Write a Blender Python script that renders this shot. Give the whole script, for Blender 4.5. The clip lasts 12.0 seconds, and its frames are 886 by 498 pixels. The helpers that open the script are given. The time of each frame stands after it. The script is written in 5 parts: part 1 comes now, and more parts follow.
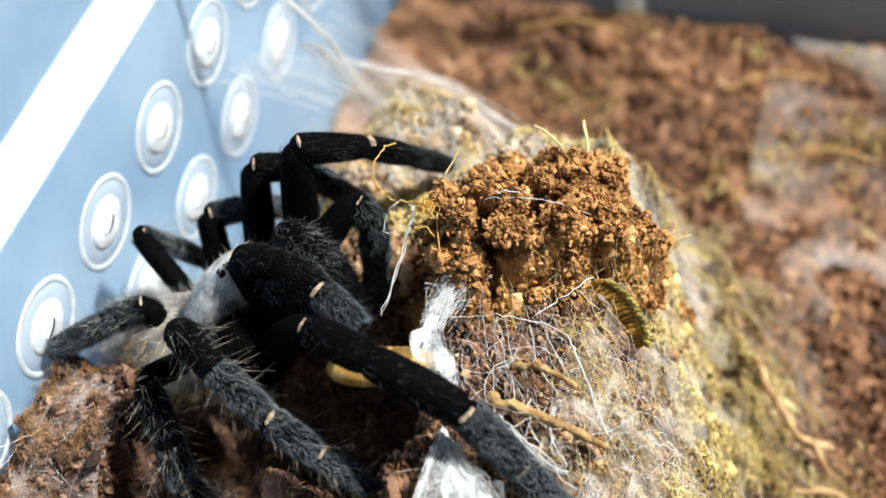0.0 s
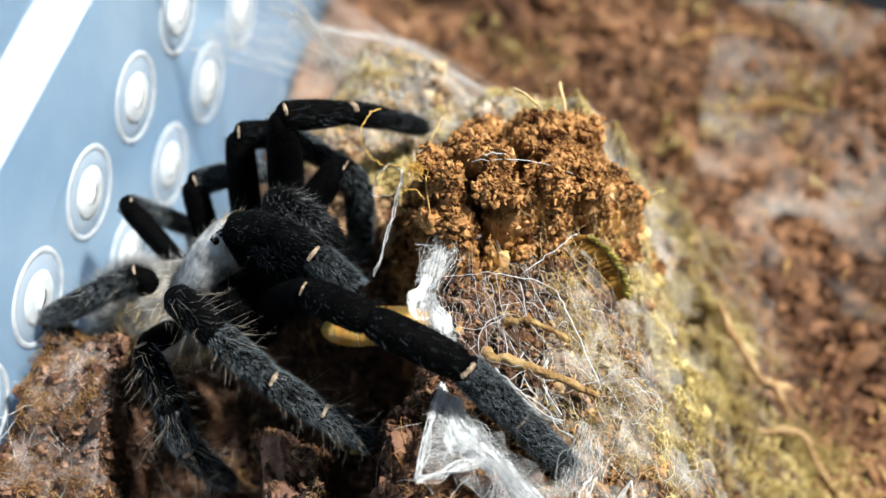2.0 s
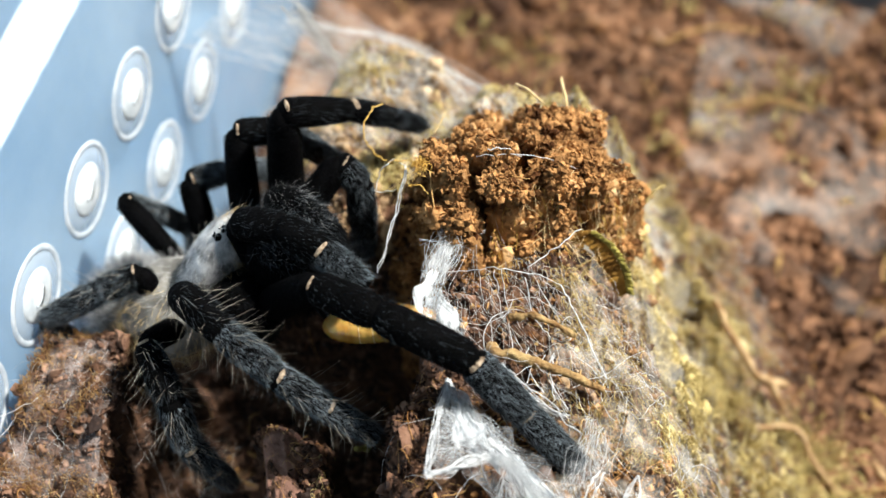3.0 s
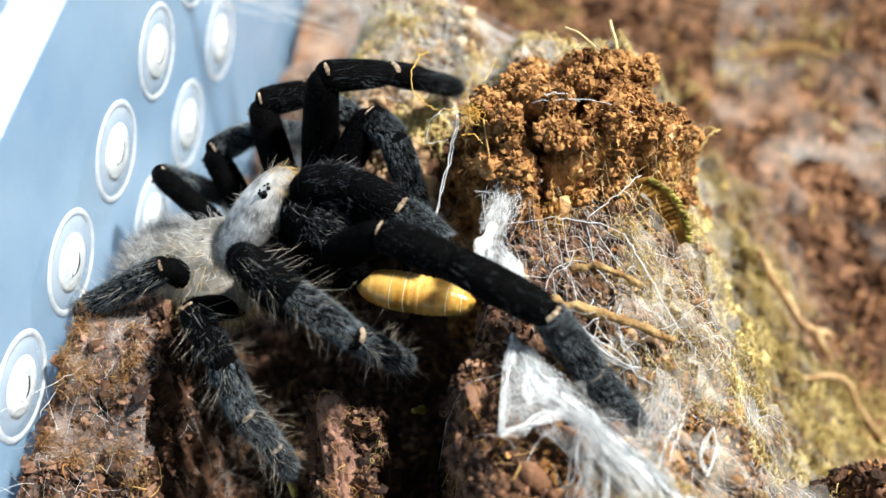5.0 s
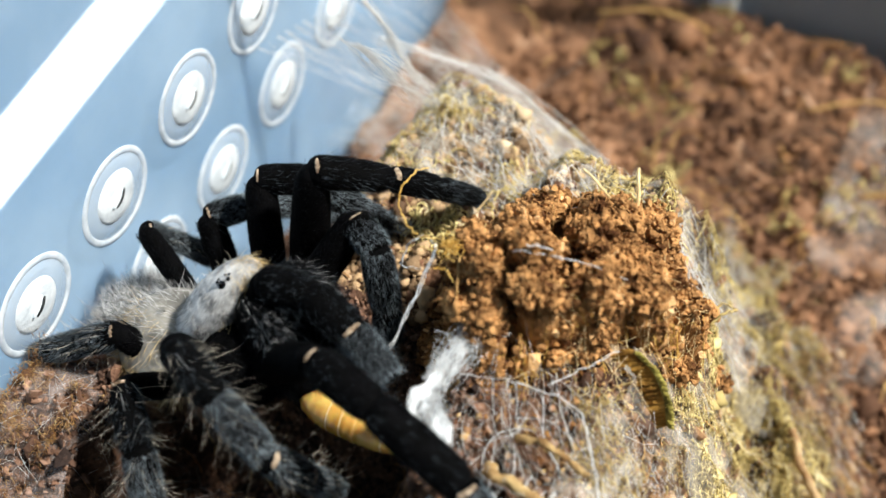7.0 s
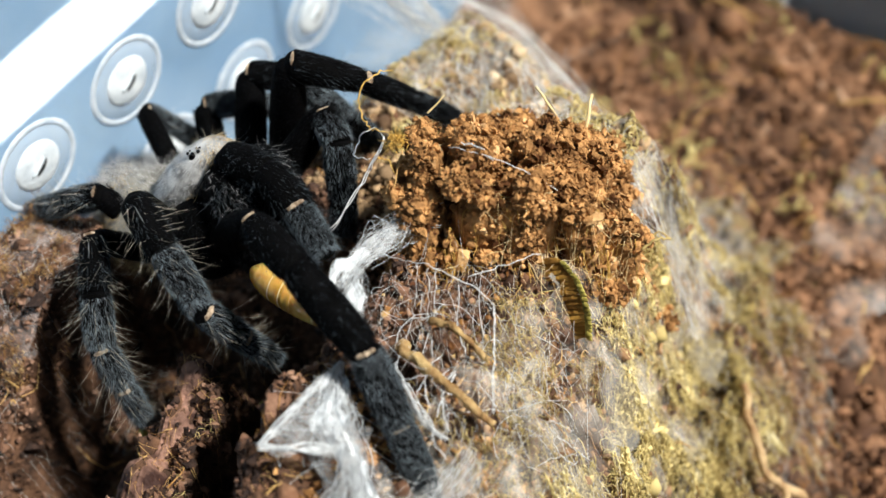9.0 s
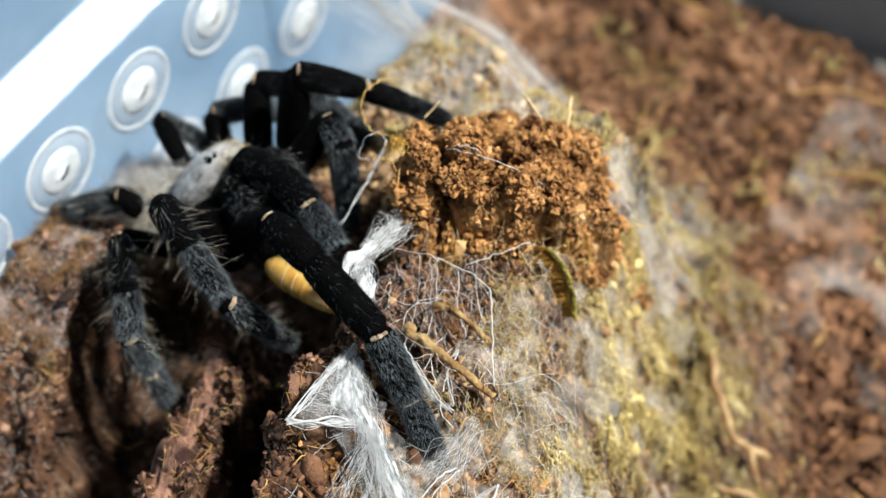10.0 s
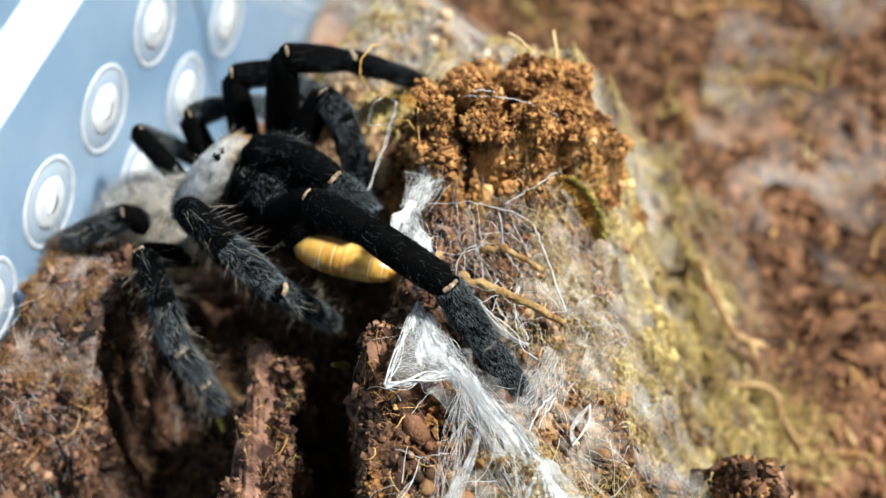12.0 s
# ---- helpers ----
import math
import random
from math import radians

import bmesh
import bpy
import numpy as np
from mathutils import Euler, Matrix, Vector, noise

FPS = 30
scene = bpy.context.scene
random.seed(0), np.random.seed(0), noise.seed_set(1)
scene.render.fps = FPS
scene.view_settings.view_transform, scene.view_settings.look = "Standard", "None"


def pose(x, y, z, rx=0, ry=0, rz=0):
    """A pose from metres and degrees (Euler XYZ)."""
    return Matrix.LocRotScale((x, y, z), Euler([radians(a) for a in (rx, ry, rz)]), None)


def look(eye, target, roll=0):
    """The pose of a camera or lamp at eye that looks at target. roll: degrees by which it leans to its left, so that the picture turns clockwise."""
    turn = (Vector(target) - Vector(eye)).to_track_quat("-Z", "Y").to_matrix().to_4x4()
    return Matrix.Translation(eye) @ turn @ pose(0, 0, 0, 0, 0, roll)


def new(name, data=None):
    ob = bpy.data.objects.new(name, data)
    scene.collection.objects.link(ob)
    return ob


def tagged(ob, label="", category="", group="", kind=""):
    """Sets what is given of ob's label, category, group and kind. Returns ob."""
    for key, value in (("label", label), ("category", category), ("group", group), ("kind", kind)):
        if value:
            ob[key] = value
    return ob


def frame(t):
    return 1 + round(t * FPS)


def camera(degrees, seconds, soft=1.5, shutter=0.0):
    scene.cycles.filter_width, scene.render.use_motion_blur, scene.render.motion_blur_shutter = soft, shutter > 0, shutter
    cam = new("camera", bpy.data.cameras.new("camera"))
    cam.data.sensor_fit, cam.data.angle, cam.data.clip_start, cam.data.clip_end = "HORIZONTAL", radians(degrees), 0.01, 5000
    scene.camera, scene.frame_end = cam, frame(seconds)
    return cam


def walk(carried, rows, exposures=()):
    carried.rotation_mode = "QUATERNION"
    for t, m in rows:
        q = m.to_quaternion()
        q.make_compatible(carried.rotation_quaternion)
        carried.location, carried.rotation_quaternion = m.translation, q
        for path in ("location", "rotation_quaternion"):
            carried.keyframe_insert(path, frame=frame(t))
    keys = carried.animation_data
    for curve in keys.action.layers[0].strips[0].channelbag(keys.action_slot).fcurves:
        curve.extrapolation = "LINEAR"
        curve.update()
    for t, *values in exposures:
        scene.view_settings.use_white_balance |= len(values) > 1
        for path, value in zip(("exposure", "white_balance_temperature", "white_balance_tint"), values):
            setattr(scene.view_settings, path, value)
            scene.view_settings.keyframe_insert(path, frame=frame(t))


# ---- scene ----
cam = camera(35.98, 12.0)
walk(cam, [
    (0.0, pose(0.06480, -0.06804, 0.10350, 37.155, 4.397, 17.256)),
    (0.5, pose(0.06553, -0.06763, 0.10273, 36.972, 4.286, 17.395)),
    (1.0, pose(0.06590, -0.06637, 0.10231, 36.530, 3.942, 17.059)),
    (1.5, pose(0.06102, -0.06959, 0.10651, 35.681, 3.145, 15.476)),
    (2.0, pose(0.05906, -0.07149, 0.10751, 34.982, 2.457, 13.781)),
    (2.5, pose(0.05787, -0.07138, 0.10797, 34.609, 2.225, 13.052)),
    (2.7, pose(0.05608, -0.07298, 0.10766, 35.159, 1.479, 12.868)),
    (4.3, pose(0.05695, -0.06894, 0.10450, 34.384, 2.014, 13.151)),
    (4.5, pose(0.05602, -0.07059, 0.10442, 34.223, 1.777, 12.406)),
    (5.0, pose(0.04821, -0.07295, 0.10223, 33.898, 1.361, 10.741)),
    (5.5, pose(0.04969, -0.06644, 0.09998, 33.374, 1.518, 11.993)),
    (6.0, pose(0.06187, -0.06047, 0.10340, 33.073, 2.155, 15.941)),
    (6.5, pose(0.06305, -0.05737, 0.10725, 33.422, 2.245, 20.624)),
    (6.7, pose(0.06176, -0.05470, 0.10455, 33.310, 2.102, 22.609)),
    (8.3, pose(0.07527, -0.04912, 0.09787, 35.020, 3.311, 34.146)),
    (8.5, pose(0.07673, -0.05172, 0.09854, 35.119, 3.334, 34.368)),
    (9.0, pose(0.08440, -0.05542, 0.10077, 35.199, 3.272, 34.663)),
    (9.5, pose(0.08445, -0.05839, 0.10562, 34.964, 2.882, 34.053)),
    (10.0, pose(0.08486, -0.06296, 0.11170, 34.352, 2.333, 32.406)),
    (10.5, pose(0.07960, -0.06813, 0.11315, 33.843, 1.771, 29.123)),
    (11.0, pose(0.07334, -0.07542, 0.11253, 33.818, 1.526, 24.998)),
    (11.5, pose(0.06812, -0.07595, 0.11254, 34.068, 1.372, 21.412)),
    (12.0, pose(0.06554, -0.07837, 0.11044, 34.414, 1.363, 17.609)),
], exposures=((0.0, 0.06), (2.0, -0.07), (5.5, 0.12), (6.5, -0.1), (8.5, -0.2), (9.5, -0.31), (11.0, -0.28), (12.0, -0.1)))
# ---- end of path ----
cam.data.dof.use_dof = True
cam.data.dof.focus_distance = 0.119
cam.data.dof.aperture_fstop = 22.5

# ---- light ----
world = bpy.data.worlds.new("room")
scene.world = world
world.use_nodes = True
bg = world.node_tree.nodes["Background"]
bg.inputs[0].default_value = (0.64, 0.80, 0.97, 1)
bg.inputs[1].default_value = 0.19
sun = new("lamp_key", bpy.data.lights.new("lamp_key", "SUN"))
sun.data.energy, sun.data.angle, sun.data.color = 9.4, radians(5), (1.0, 0.975, 0.90)
sun.matrix_world = look((0.50, 0.26, 0.78), (0, 0, 0))

MM = 0.001
rng = np.random.default_rng(7)


# ---- materials ----
def mat(name, c1, c2, scale=400, rough=0.7, bump=0.3, detail=6, c3=None, spec=0.3, island=0.0, obj=0.0, fine=None, bdist=0.0003, metal=0.0):
    """Two or three colours mixed by noise in real-world size, with fine relief."""
    m = bpy.data.materials.new(name)
    m.use_nodes = True
    nt = m.node_tree
    b = nt.nodes["Principled BSDF"]
    co = nt.nodes.new("ShaderNodeTexCoord")
    geo = nt.nodes.new("ShaderNodeNewGeometry")
    n1 = nt.nodes.new("ShaderNodeTexNoise")
    n1.inputs["Scale"].default_value, n1.inputs["Detail"].default_value = scale, detail
    nt.links.new(geo.outputs["Position"] if obj == 0 else co.outputs["Object"], n1.inputs["Vector"])
    ramp = nt.nodes.new("ShaderNodeValToRGB")
    ramp.color_ramp.elements[0].position, ramp.color_ramp.elements[1].position = 0.36, 0.64
    ramp.color_ramp.elements[0].color, ramp.color_ramp.elements[1].color = (*c1, 1), (*c2, 1)
    if c3:
        e = ramp.color_ramp.elements.new(0.8)
        e.color = (*c3, 1)
    fac = n1.outputs["Fac"]
    if island:
        mix = nt.nodes.new("ShaderNodeMix")
        mix.inputs[0].default_value = island
        nt.links.new(n1.outputs["Fac"], mix.inputs[2])
        nt.links.new(geo.outputs["Random Per Island"], mix.inputs[3])
        fac = mix.outputs[0]
    nt.links.new(fac, ramp.inputs[0])
    nt.links.new(ramp.outputs[0], b.inputs["Base Color"])
    b.inputs["Roughness"].default_value = rough
    b.inputs["Metallic"].default_value = metal
    b.inputs["Specular IOR Level"].default_value = spec
    if bump:
        n2 = nt.nodes.new("ShaderNodeTexNoise")
        n2.inputs["Scale"].default_value, n2.inputs["Detail"].default_value = fine or scale * 4, 4
        nt.links.new(geo.outputs["Position"] if obj == 0 else co.outputs["Object"], n2.inputs["Vector"])
        bp = nt.nodes.new("ShaderNodeBump")
        bp.inputs["Strength"].default_value, bp.inputs["Distance"].default_value = bump, bdist
        nt.links.new(n2.outputs["Fac"], bp.inputs["Height"])
        nt.links.new(bp.outputs[0], b.inputs["Normal"])
    return m


def sheer(m, alpha):
    m.node_tree.nodes["Principled BSDF"].inputs["Alpha"].default_value = alpha
    return m


def patchy(m, scale, low, high, most, stretch=(1, 1, 1)):
    """Lets the surface through in uneven holes."""
    nt = m.node_tree
    geo = nt.nodes.new("ShaderNodeNewGeometry")
    n = nt.nodes.new("ShaderNodeTexNoise")
    n.inputs["Scale"].default_value, n.inputs["Detail"].default_value, n.inputs["Distortion"].default_value = scale, 8, 0.6
    r = nt.nodes.new("ShaderNodeMapRange")
    for k, v in enumerate((low, high, 0.0, most)):
        r.inputs[1 + k].default_value = v
    pull = nt.nodes.new("ShaderNodeVectorMath")
    pull.operation = "MULTIPLY"
    pull.inputs[1].default_value = stretch
    nt.links.new(geo.outputs["Position"], pull.inputs[0])
    nt.links.new(pull.outputs[0], n.inputs["Vector"])
    nt.links.new(n.outputs["Fac"], r.inputs[0])
    nt.links.new(r.outputs[0], nt.nodes["Principled BSDF"].inputs["Alpha"])
    return m


M_SOIL = mat("soil", (0.05, 0.024, 0.012), (0.26, 0.132, 0.07), 200, 0.85, 0.9, c3=(0.48, 0.31, 0.20), fine=1500)
M_CRUMB = mat("soil_crumbs", (0.075, 0.029, 0.010), (0.57, 0.30, 0.115), 520, 0.85, 0.8, c3=(0.88, 0.60, 0.33), island=0.14, fine=3500, spec=0.12)
M_FARCRUMB = mat("coarse_crumbs", (0.055, 0.024, 0.013), (0.34, 0.172, 0.09), 45, 0.85, 0.8, c3=(0.66, 0.45, 0.31), island=0.25, fine=1500)
M_DARKCRUMB = mat("dark_crumbs", (0.035, 0.017, 0.010), (0.18, 0.085, 0.045), 350, 0.8, 0.8, c3=(0.46, 0.28, 0.17), island=0.4, fine=3000)
# reddish soil, its colour lowered to stand for shade in hollow and on ledge
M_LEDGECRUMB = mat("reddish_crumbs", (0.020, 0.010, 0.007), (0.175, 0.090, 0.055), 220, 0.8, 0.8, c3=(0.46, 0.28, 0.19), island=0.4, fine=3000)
M_FLAKE = mat("soil_flakes", (0.20, 0.09, 0.03), (0.66, 0.40, 0.18), 420, 0.75, 0.7, c3=(0.90, 0.70, 0.44), island=0.35, fine=3000, spec=0.2)
M_BARK = mat("mound_soil", (0.025, 0.012, 0.007), (0.15, 0.075, 0.041), 300, 0.85, 1.0, c3=(0.30, 0.19, 0.11), fine=1600, bdist=0.0007)
M_TANCRUMB = mat("tan_crumbs", (0.055, 0.026, 0.012), (0.29, 0.16, 0.075), 160, 0.8, 0.6, c3=(0.56, 0.42, 0.25), island=0.35, fine=3000)
M_BACKCRUMB = mat("pale_crumbs", (0.09, 0.05, 0.026), (0.46, 0.31, 0.17), 130, 0.8, 0.6, c3=(0.76, 0.64, 0.47), island=0.3, fine=3000)
M_CHIP = mat("chips", (0.10, 0.035, 0.012), (0.36, 0.17, 0.05), 300, 0.7, 0.5, c3=(0.66, 0.44, 0.18), island=0.7, fine=2500)
M_MOSS = mat("moss", (0.20, 0.13, 0.04), (0.58, 0.45, 0.18), 80, 0.7, 0.4, c3=(0.80, 0.70, 0.42), island=0.35)
M_LEDGEMOSS = mat("ledge_moss", (0.14, 0.06, 0.02), (0.38, 0.21, 0.07), 200, 0.7, 0.4, c3=(0.55, 0.40, 0.18), island=0.5)
M_CUSHION = mat("moss_cushion", (0.27, 0.19, 0.06), (0.74, 0.61, 0.27), 90, 0.75, 0.4, c3=(0.90, 0.84, 0.57), island=0.25)
M_TAN = mat("fibre_tan", (0.36, 0.17, 0.05), (0.64, 0.40, 0.15), 500, 0.6, 0.3, island=0.6)
M_STRAW = mat("straw", (0.62, 0.44, 0.20), (0.80, 0.64, 0.36), 600, 0.5, 0.3)
M_YELLOW = mat("yellow_fibre", (0.48, 0.27, 0.05), (0.68, 0.44, 0.12), 600, 0.5, 0.3)
M_SILK = mat("silk", (0.66, 0.68, 0.70), (0.82, 0.83, 0.84), 900, 0.45, 0.0)
def see_through(m, share):
    """Lets part of the light that falls on the far side shine through, as thin silk does."""
    nt = m.node_tree
    b, out = nt.nodes["Principled BSDF"], nt.nodes["Material Output"]
    t = nt.nodes.new("ShaderNodeBsdfTranslucent")
    t.inputs["Color"].default_value = (0.9, 0.93, 0.96, 1)
    mix = nt.nodes.new("ShaderNodeMixShader")
    mix.inputs[0].default_value = share
    a = nt.nodes.new("ShaderNodeBsdfTransparent")
    cut = nt.nodes.new("ShaderNodeMixShader")
    nt.links.new(b.outputs[0], mix.inputs[1])
    nt.links.new(t.outputs[0], mix.inputs[2])
    src = b.inputs["Alpha"]
    if src.is_linked:
        nt.links.new(src.links[0].from_socket, cut.inputs[0])
        nt.links.remove(src.links[0])
    else:
        cut.inputs[0].default_value = src.default_value
    src.default_value = 1.0
    nt.links.new(a.outputs[0], cut.inputs[1])
    nt.links.new(mix.outputs[0], cut.inputs[2])
    nt.links.new(cut.outputs[0], out.inputs[0])
    return m


M_SILKFILM = patchy(mat("silk_film", (0.62, 0.66, 0.70), (0.82, 0.85, 0.88), 1600, 0.9, 0.2), 1300, 0.34, 0.62, 0.95, (1, 0.22, 1))
see_through(M_SILKFILM, 0.2)
see_through(M_SILK, 0.35)
M_WEB = sheer(mat("web_threads", (0.66, 0.64, 0.60), (0.90, 0.90, 0.90), 500, 0.5, 0.0, island=0.5), 0.55)
M_VEIL = patchy(mat("web_film", (0.70, 0.62, 0.50), (0.88, 0.83, 0.74), 300, 0.6, 0.5), 330, 0.44, 0.84, 0.5, (1, 1, 0.25))
M_LEDGEVEIL = patchy(mat("ledge_web", (0.58, 0.46, 0.42), (0.76, 0.68, 0.65), 300, 0.6, 0.4), 240, 0.44, 0.80, 0.5)
M_HIGHVEIL = patchy(mat("high_web", (0.74, 0.70, 0.62), (0.90, 0.88, 0.83), 300, 0.6, 0.4), 170, 0.46, 0.82, 0.4, (1, 1, 0.3))
M_FLOORVEIL = patchy(mat("floor_web", (0.66, 0.57, 0.50), (0.82, 0.76, 0.72), 300, 0.6, 0.5), 75, 0.42, 0.80, 0.42)
M_BLACK = mat("black_cuticle", (0.0005, 0.0005, 0.0006), (0.0018, 0.0018, 0.0022), 900, 0.75, 0.5, spec=0.03)
M_HAIR = mat("black_hair", (0.0005, 0.0006, 0.0008), (0.0035, 0.0045, 0.006), 500, 0.6, 0.0, spec=0.06, island=0.6)
M_GREYHAIR = mat("grey_hair", (0.20, 0.20, 0.21), (0.72, 0.72, 0.72), 500, 0.5, 0.0, island=0.6)
# leg fur, its pale blue-grey also painting in the sheen of sunlit legs
M_FURSHEEN = mat("leg_fur_sheen", (0.025, 0.033, 0.04), (0.30, 0.36, 0.41), 500, 0.5, 0.0, spec=0.3, island=0.3)
M_LEGHAIR = mat("grey_leg_hair", (0.015, 0.02, 0.025), (0.10, 0.125, 0.15), 500, 0.55, 0.0, island=0.3)
M_BROWNHAIR = mat("grey_brown_hair", (0.05, 0.045, 0.04), (0.30, 0.26, 0.22), 500, 0.55, 0.0, island=0.7)
M_BRISTLE = mat("pale_bristle", (0.16, 0.14, 0.11), (0.72, 0.65, 0.54), 500, 0.5, 0.0, island=0.7)
M_GOLDHAIR = mat("golden_hair", (0.38, 0.25, 0.10), (0.76, 0.58, 0.31), 500, 0.55, 0.0, island=0.6)
M_CARAPACE = mat("carapace", (0.10, 0.10, 0.10), (0.66, 0.66, 0.66), 480, 0.4, 0.5)
M_THORAX = mat("thorax", (0.10, 0.095, 0.085), (0.35, 0.33, 0.29), 350, 0.6, 0.4)
M_ABDOMEN = mat("abdomen_skin", (0.07, 0.072, 0.07), (0.40, 0.40, 0.385), 300, 0.6, 0.4)
M_BAND = mat("joint_skin", (0.14, 0.09, 0.055), (0.55, 0.43, 0.31), 2600, 0.6, 0.6)
M_STRIPE = mat("bare_stripe", (0.06, 0.065, 0.07), (0.24, 0.255, 0.27), 900, 0.3, 0.2)
M_EYE = mat("eye", (0.003, 0.003, 0.004), (0.006, 0.006, 0.008), 900, 0.06, 0.0, spec=0.8)
M_PUPA = mat("pupa", (0.46, 0.23, 0.035), (0.74, 0.48, 0.14), 420, 0.22, 0.15, spec=0.6)
M_PUPA.node_tree.nodes["Principled BSDF"].inputs["Subsurface Weight"].default_value = 0.35
M_PUPA.node_tree.nodes["Principled BSDF"].inputs["Subsurface Scale"].default_value = 0.0008
M_LEAF = mat("dry_leaf", (0.13, 0.06, 0.012), (0.40, 0.22, 0.045), 420, 0.75, 0.9, c3=(0.60, 0.40, 0.12), spec=0.15)
M_GREEN = mat("green_leaf", (0.14, 0.115, 0.02), (0.42, 0.36, 0.08), 400, 0.6, 0.4)
M_ROOT = mat("root", (0.19, 0.10, 0.04), (0.50, 0.35, 0.16), 600, 0.85, 1.0, c3=(0.66, 0.5, 0.26), spec=0.1)
M_PALEROOT = mat("pale_root", (0.28, 0.16, 0.075), (0.50, 0.35, 0.19), 500, 0.8, 0.8, spec=0.15)
M_PLASTIC = sheer(mat("milky_plastic", (0.28, 0.44, 0.63), (0.40, 0.56, 0.73), 60, 0.16, 0.04, spec=0.5), 0.55)
M_CLEAR = sheer(mat("clear_plastic", (0.60, 0.68, 0.76), (0.66, 0.74, 0.80), 60, 0.15, 0.0), 0.12)
M_GREYWALL = mat("grey_plastic", (0.13, 0.13, 0.145), (0.19, 0.19, 0.205), 40, 0.35, 0.05)
M_VENT = mat("vent_plastic", (0.52, 0.58, 0.64), (0.74, 0.79, 0.83), 500, 0.3, 0.3)
M_RIM = sheer(mat("vent_rim", (0.56, 0.62, 0.68), (0.78, 0.82, 0.86), 700, 0.25, 0.3), 0.66)
M_FLANGE = sheer(mat("vent_flange", (0.55, 0.64, 0.74), (0.66, 0.74, 0.82), 200, 0.2, 0.05), 0.4)
M_SLOT = mat("slot", (0.01, 0.012, 0.014), (0.02, 0.022, 0.025), 200, 0.6, 0.0)
M_TABLE = mat("table", (0.17, 0.265, 0.36), (0.24, 0.345, 0.44), 12, 0.5, 0.1)
M_LID = mat("lid_plastic", (0.22, 0.33, 0.45), (0.32, 0.43, 0.55), 20, 0.35, 0.05)
# emission standing in for white glare behind the wall, raised to light the spider
M_GLARE = bpy.data.materials.new("glare_glow")
M_GLARE.use_nodes = True
_b = M_GLARE.node_tree.nodes["Principled BSDF"]
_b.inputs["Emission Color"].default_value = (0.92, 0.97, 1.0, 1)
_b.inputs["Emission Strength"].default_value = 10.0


# ---- mesh helpers (geometry in millimetres) ----
def mesh(name, verts, faces, material, smooth=True):
    me = bpy.data.meshes.new(name)
    me.from_pydata((np.asarray(verts, float) * MM).tolist(), [], faces if isinstance(faces, list) else faces.tolist())
    me.materials.append(material)
    if smooth:
        me.polygons.foreach_set("use_smooth", [True] * len(me.polygons))
    me.update()
    return me


def thing(name, at, label, category, group="", kind="", data=None):
    ob = new(name, data)
    ob.location = Vector(at) * MM
    return tagged(ob, label, category, group, kind)


def part(name, verts, faces, material, parent, label="", at=(0, 0, 0), smooth=True):
    """One mesh under a thing or a part; verts in the parent's space, less at."""
    ob = new(name, mesh(name, np.asarray(verts, float) - np.asarray(at, float), faces, material, smooth))
    ob.location = Vector(at) * MM
    ob.parent = parent
    if label:
        tagged(ob, label)
    return ob


def joined(pieces):
    vs, fs, n = [], [], 0
    for v, f in pieces:
        vs.append(np.asarray(v, float))
        fs += [[i + n for i in q] for q in (f if isinstance(f, list) else f.tolist())]
        n += len(v)
    return np.concatenate(vs), fs


def haze(name, most):
    return see_through(patchy(mat(name, (0.62, 0.65, 0.68), (0.76, 0.78, 0.80), 900, 0.5, 0.0), 700, 0.30, 0.72, most), 0.45)


def axes_along(p):
    """Tangents and two cross directions that do not twist."""
    p = np.asarray(p, float)
    t = np.gradient(p, axis=0)
    t /= np.linalg.norm(t, axis=1, keepdims=True) + 1e-9
    u = np.empty_like(t)
    a = np.eye(3)[np.argmin(np.abs(t[0]))]
    for i in range(len(t)):
        a = a - t[i] * (a @ t[i])
        a = a / (np.linalg.norm(a) + 1e-9)
        u[i] = a
    return t, u, np.cross(t, u)


def tube(p, r, n=8, flat=1.0, cap=True):
    """A tube along the points p with the radii r."""
    p = np.asarray(p, float)
    r = np.broadcast_to(np.asarray(r, float), len(p))
    t, u, w = axes_along(p)
    a = np.linspace(0, 2 * np.pi, n, endpoint=False)
    v = (p[:, None] + r[:, None, None] * (np.cos(a)[None, :, None] * u[:, None] + flat * np.sin(a)[None, :, None] * w[:, None])).reshape(-1, 3)
    f = [[i * n + j, i * n + (j + 1) % n, (i + 1) * n + (j + 1) % n, (i + 1) * n + j] for i in range(len(p) - 1) for j in range(n)]
    if cap:
        f += [list(range(n))[::-1], [(len(p) - 1) * n + j for j in range(n)]]
    return v, f


def bez(pts, n=12):
    """A smooth line through the given points."""
    p = np.asarray(pts, float)
    if len(p) == 2:
        return p[0] + np.linspace(0, 1, n)[:, None] * (p[1] - p[0])
    q = np.vstack([2 * p[0] - p[1], p, 2 * p[-1] - p[-2]])
    out = []
    for i in range(1, len(q) - 2):
        for s in np.linspace(0, 1, n, endpoint=False):
            out.append(0.5 * (2 * q[i] + (q[i + 1] - q[i - 1]) * s + (2 * q[i - 1] - 5 * q[i] + 4 * q[i + 1] - q[i + 2]) * s * s + (3 * q[i] - 3 * q[i + 1] + q[i + 2] - q[i - 1]) * s ** 3))
    return np.array(out + [p[-1]])


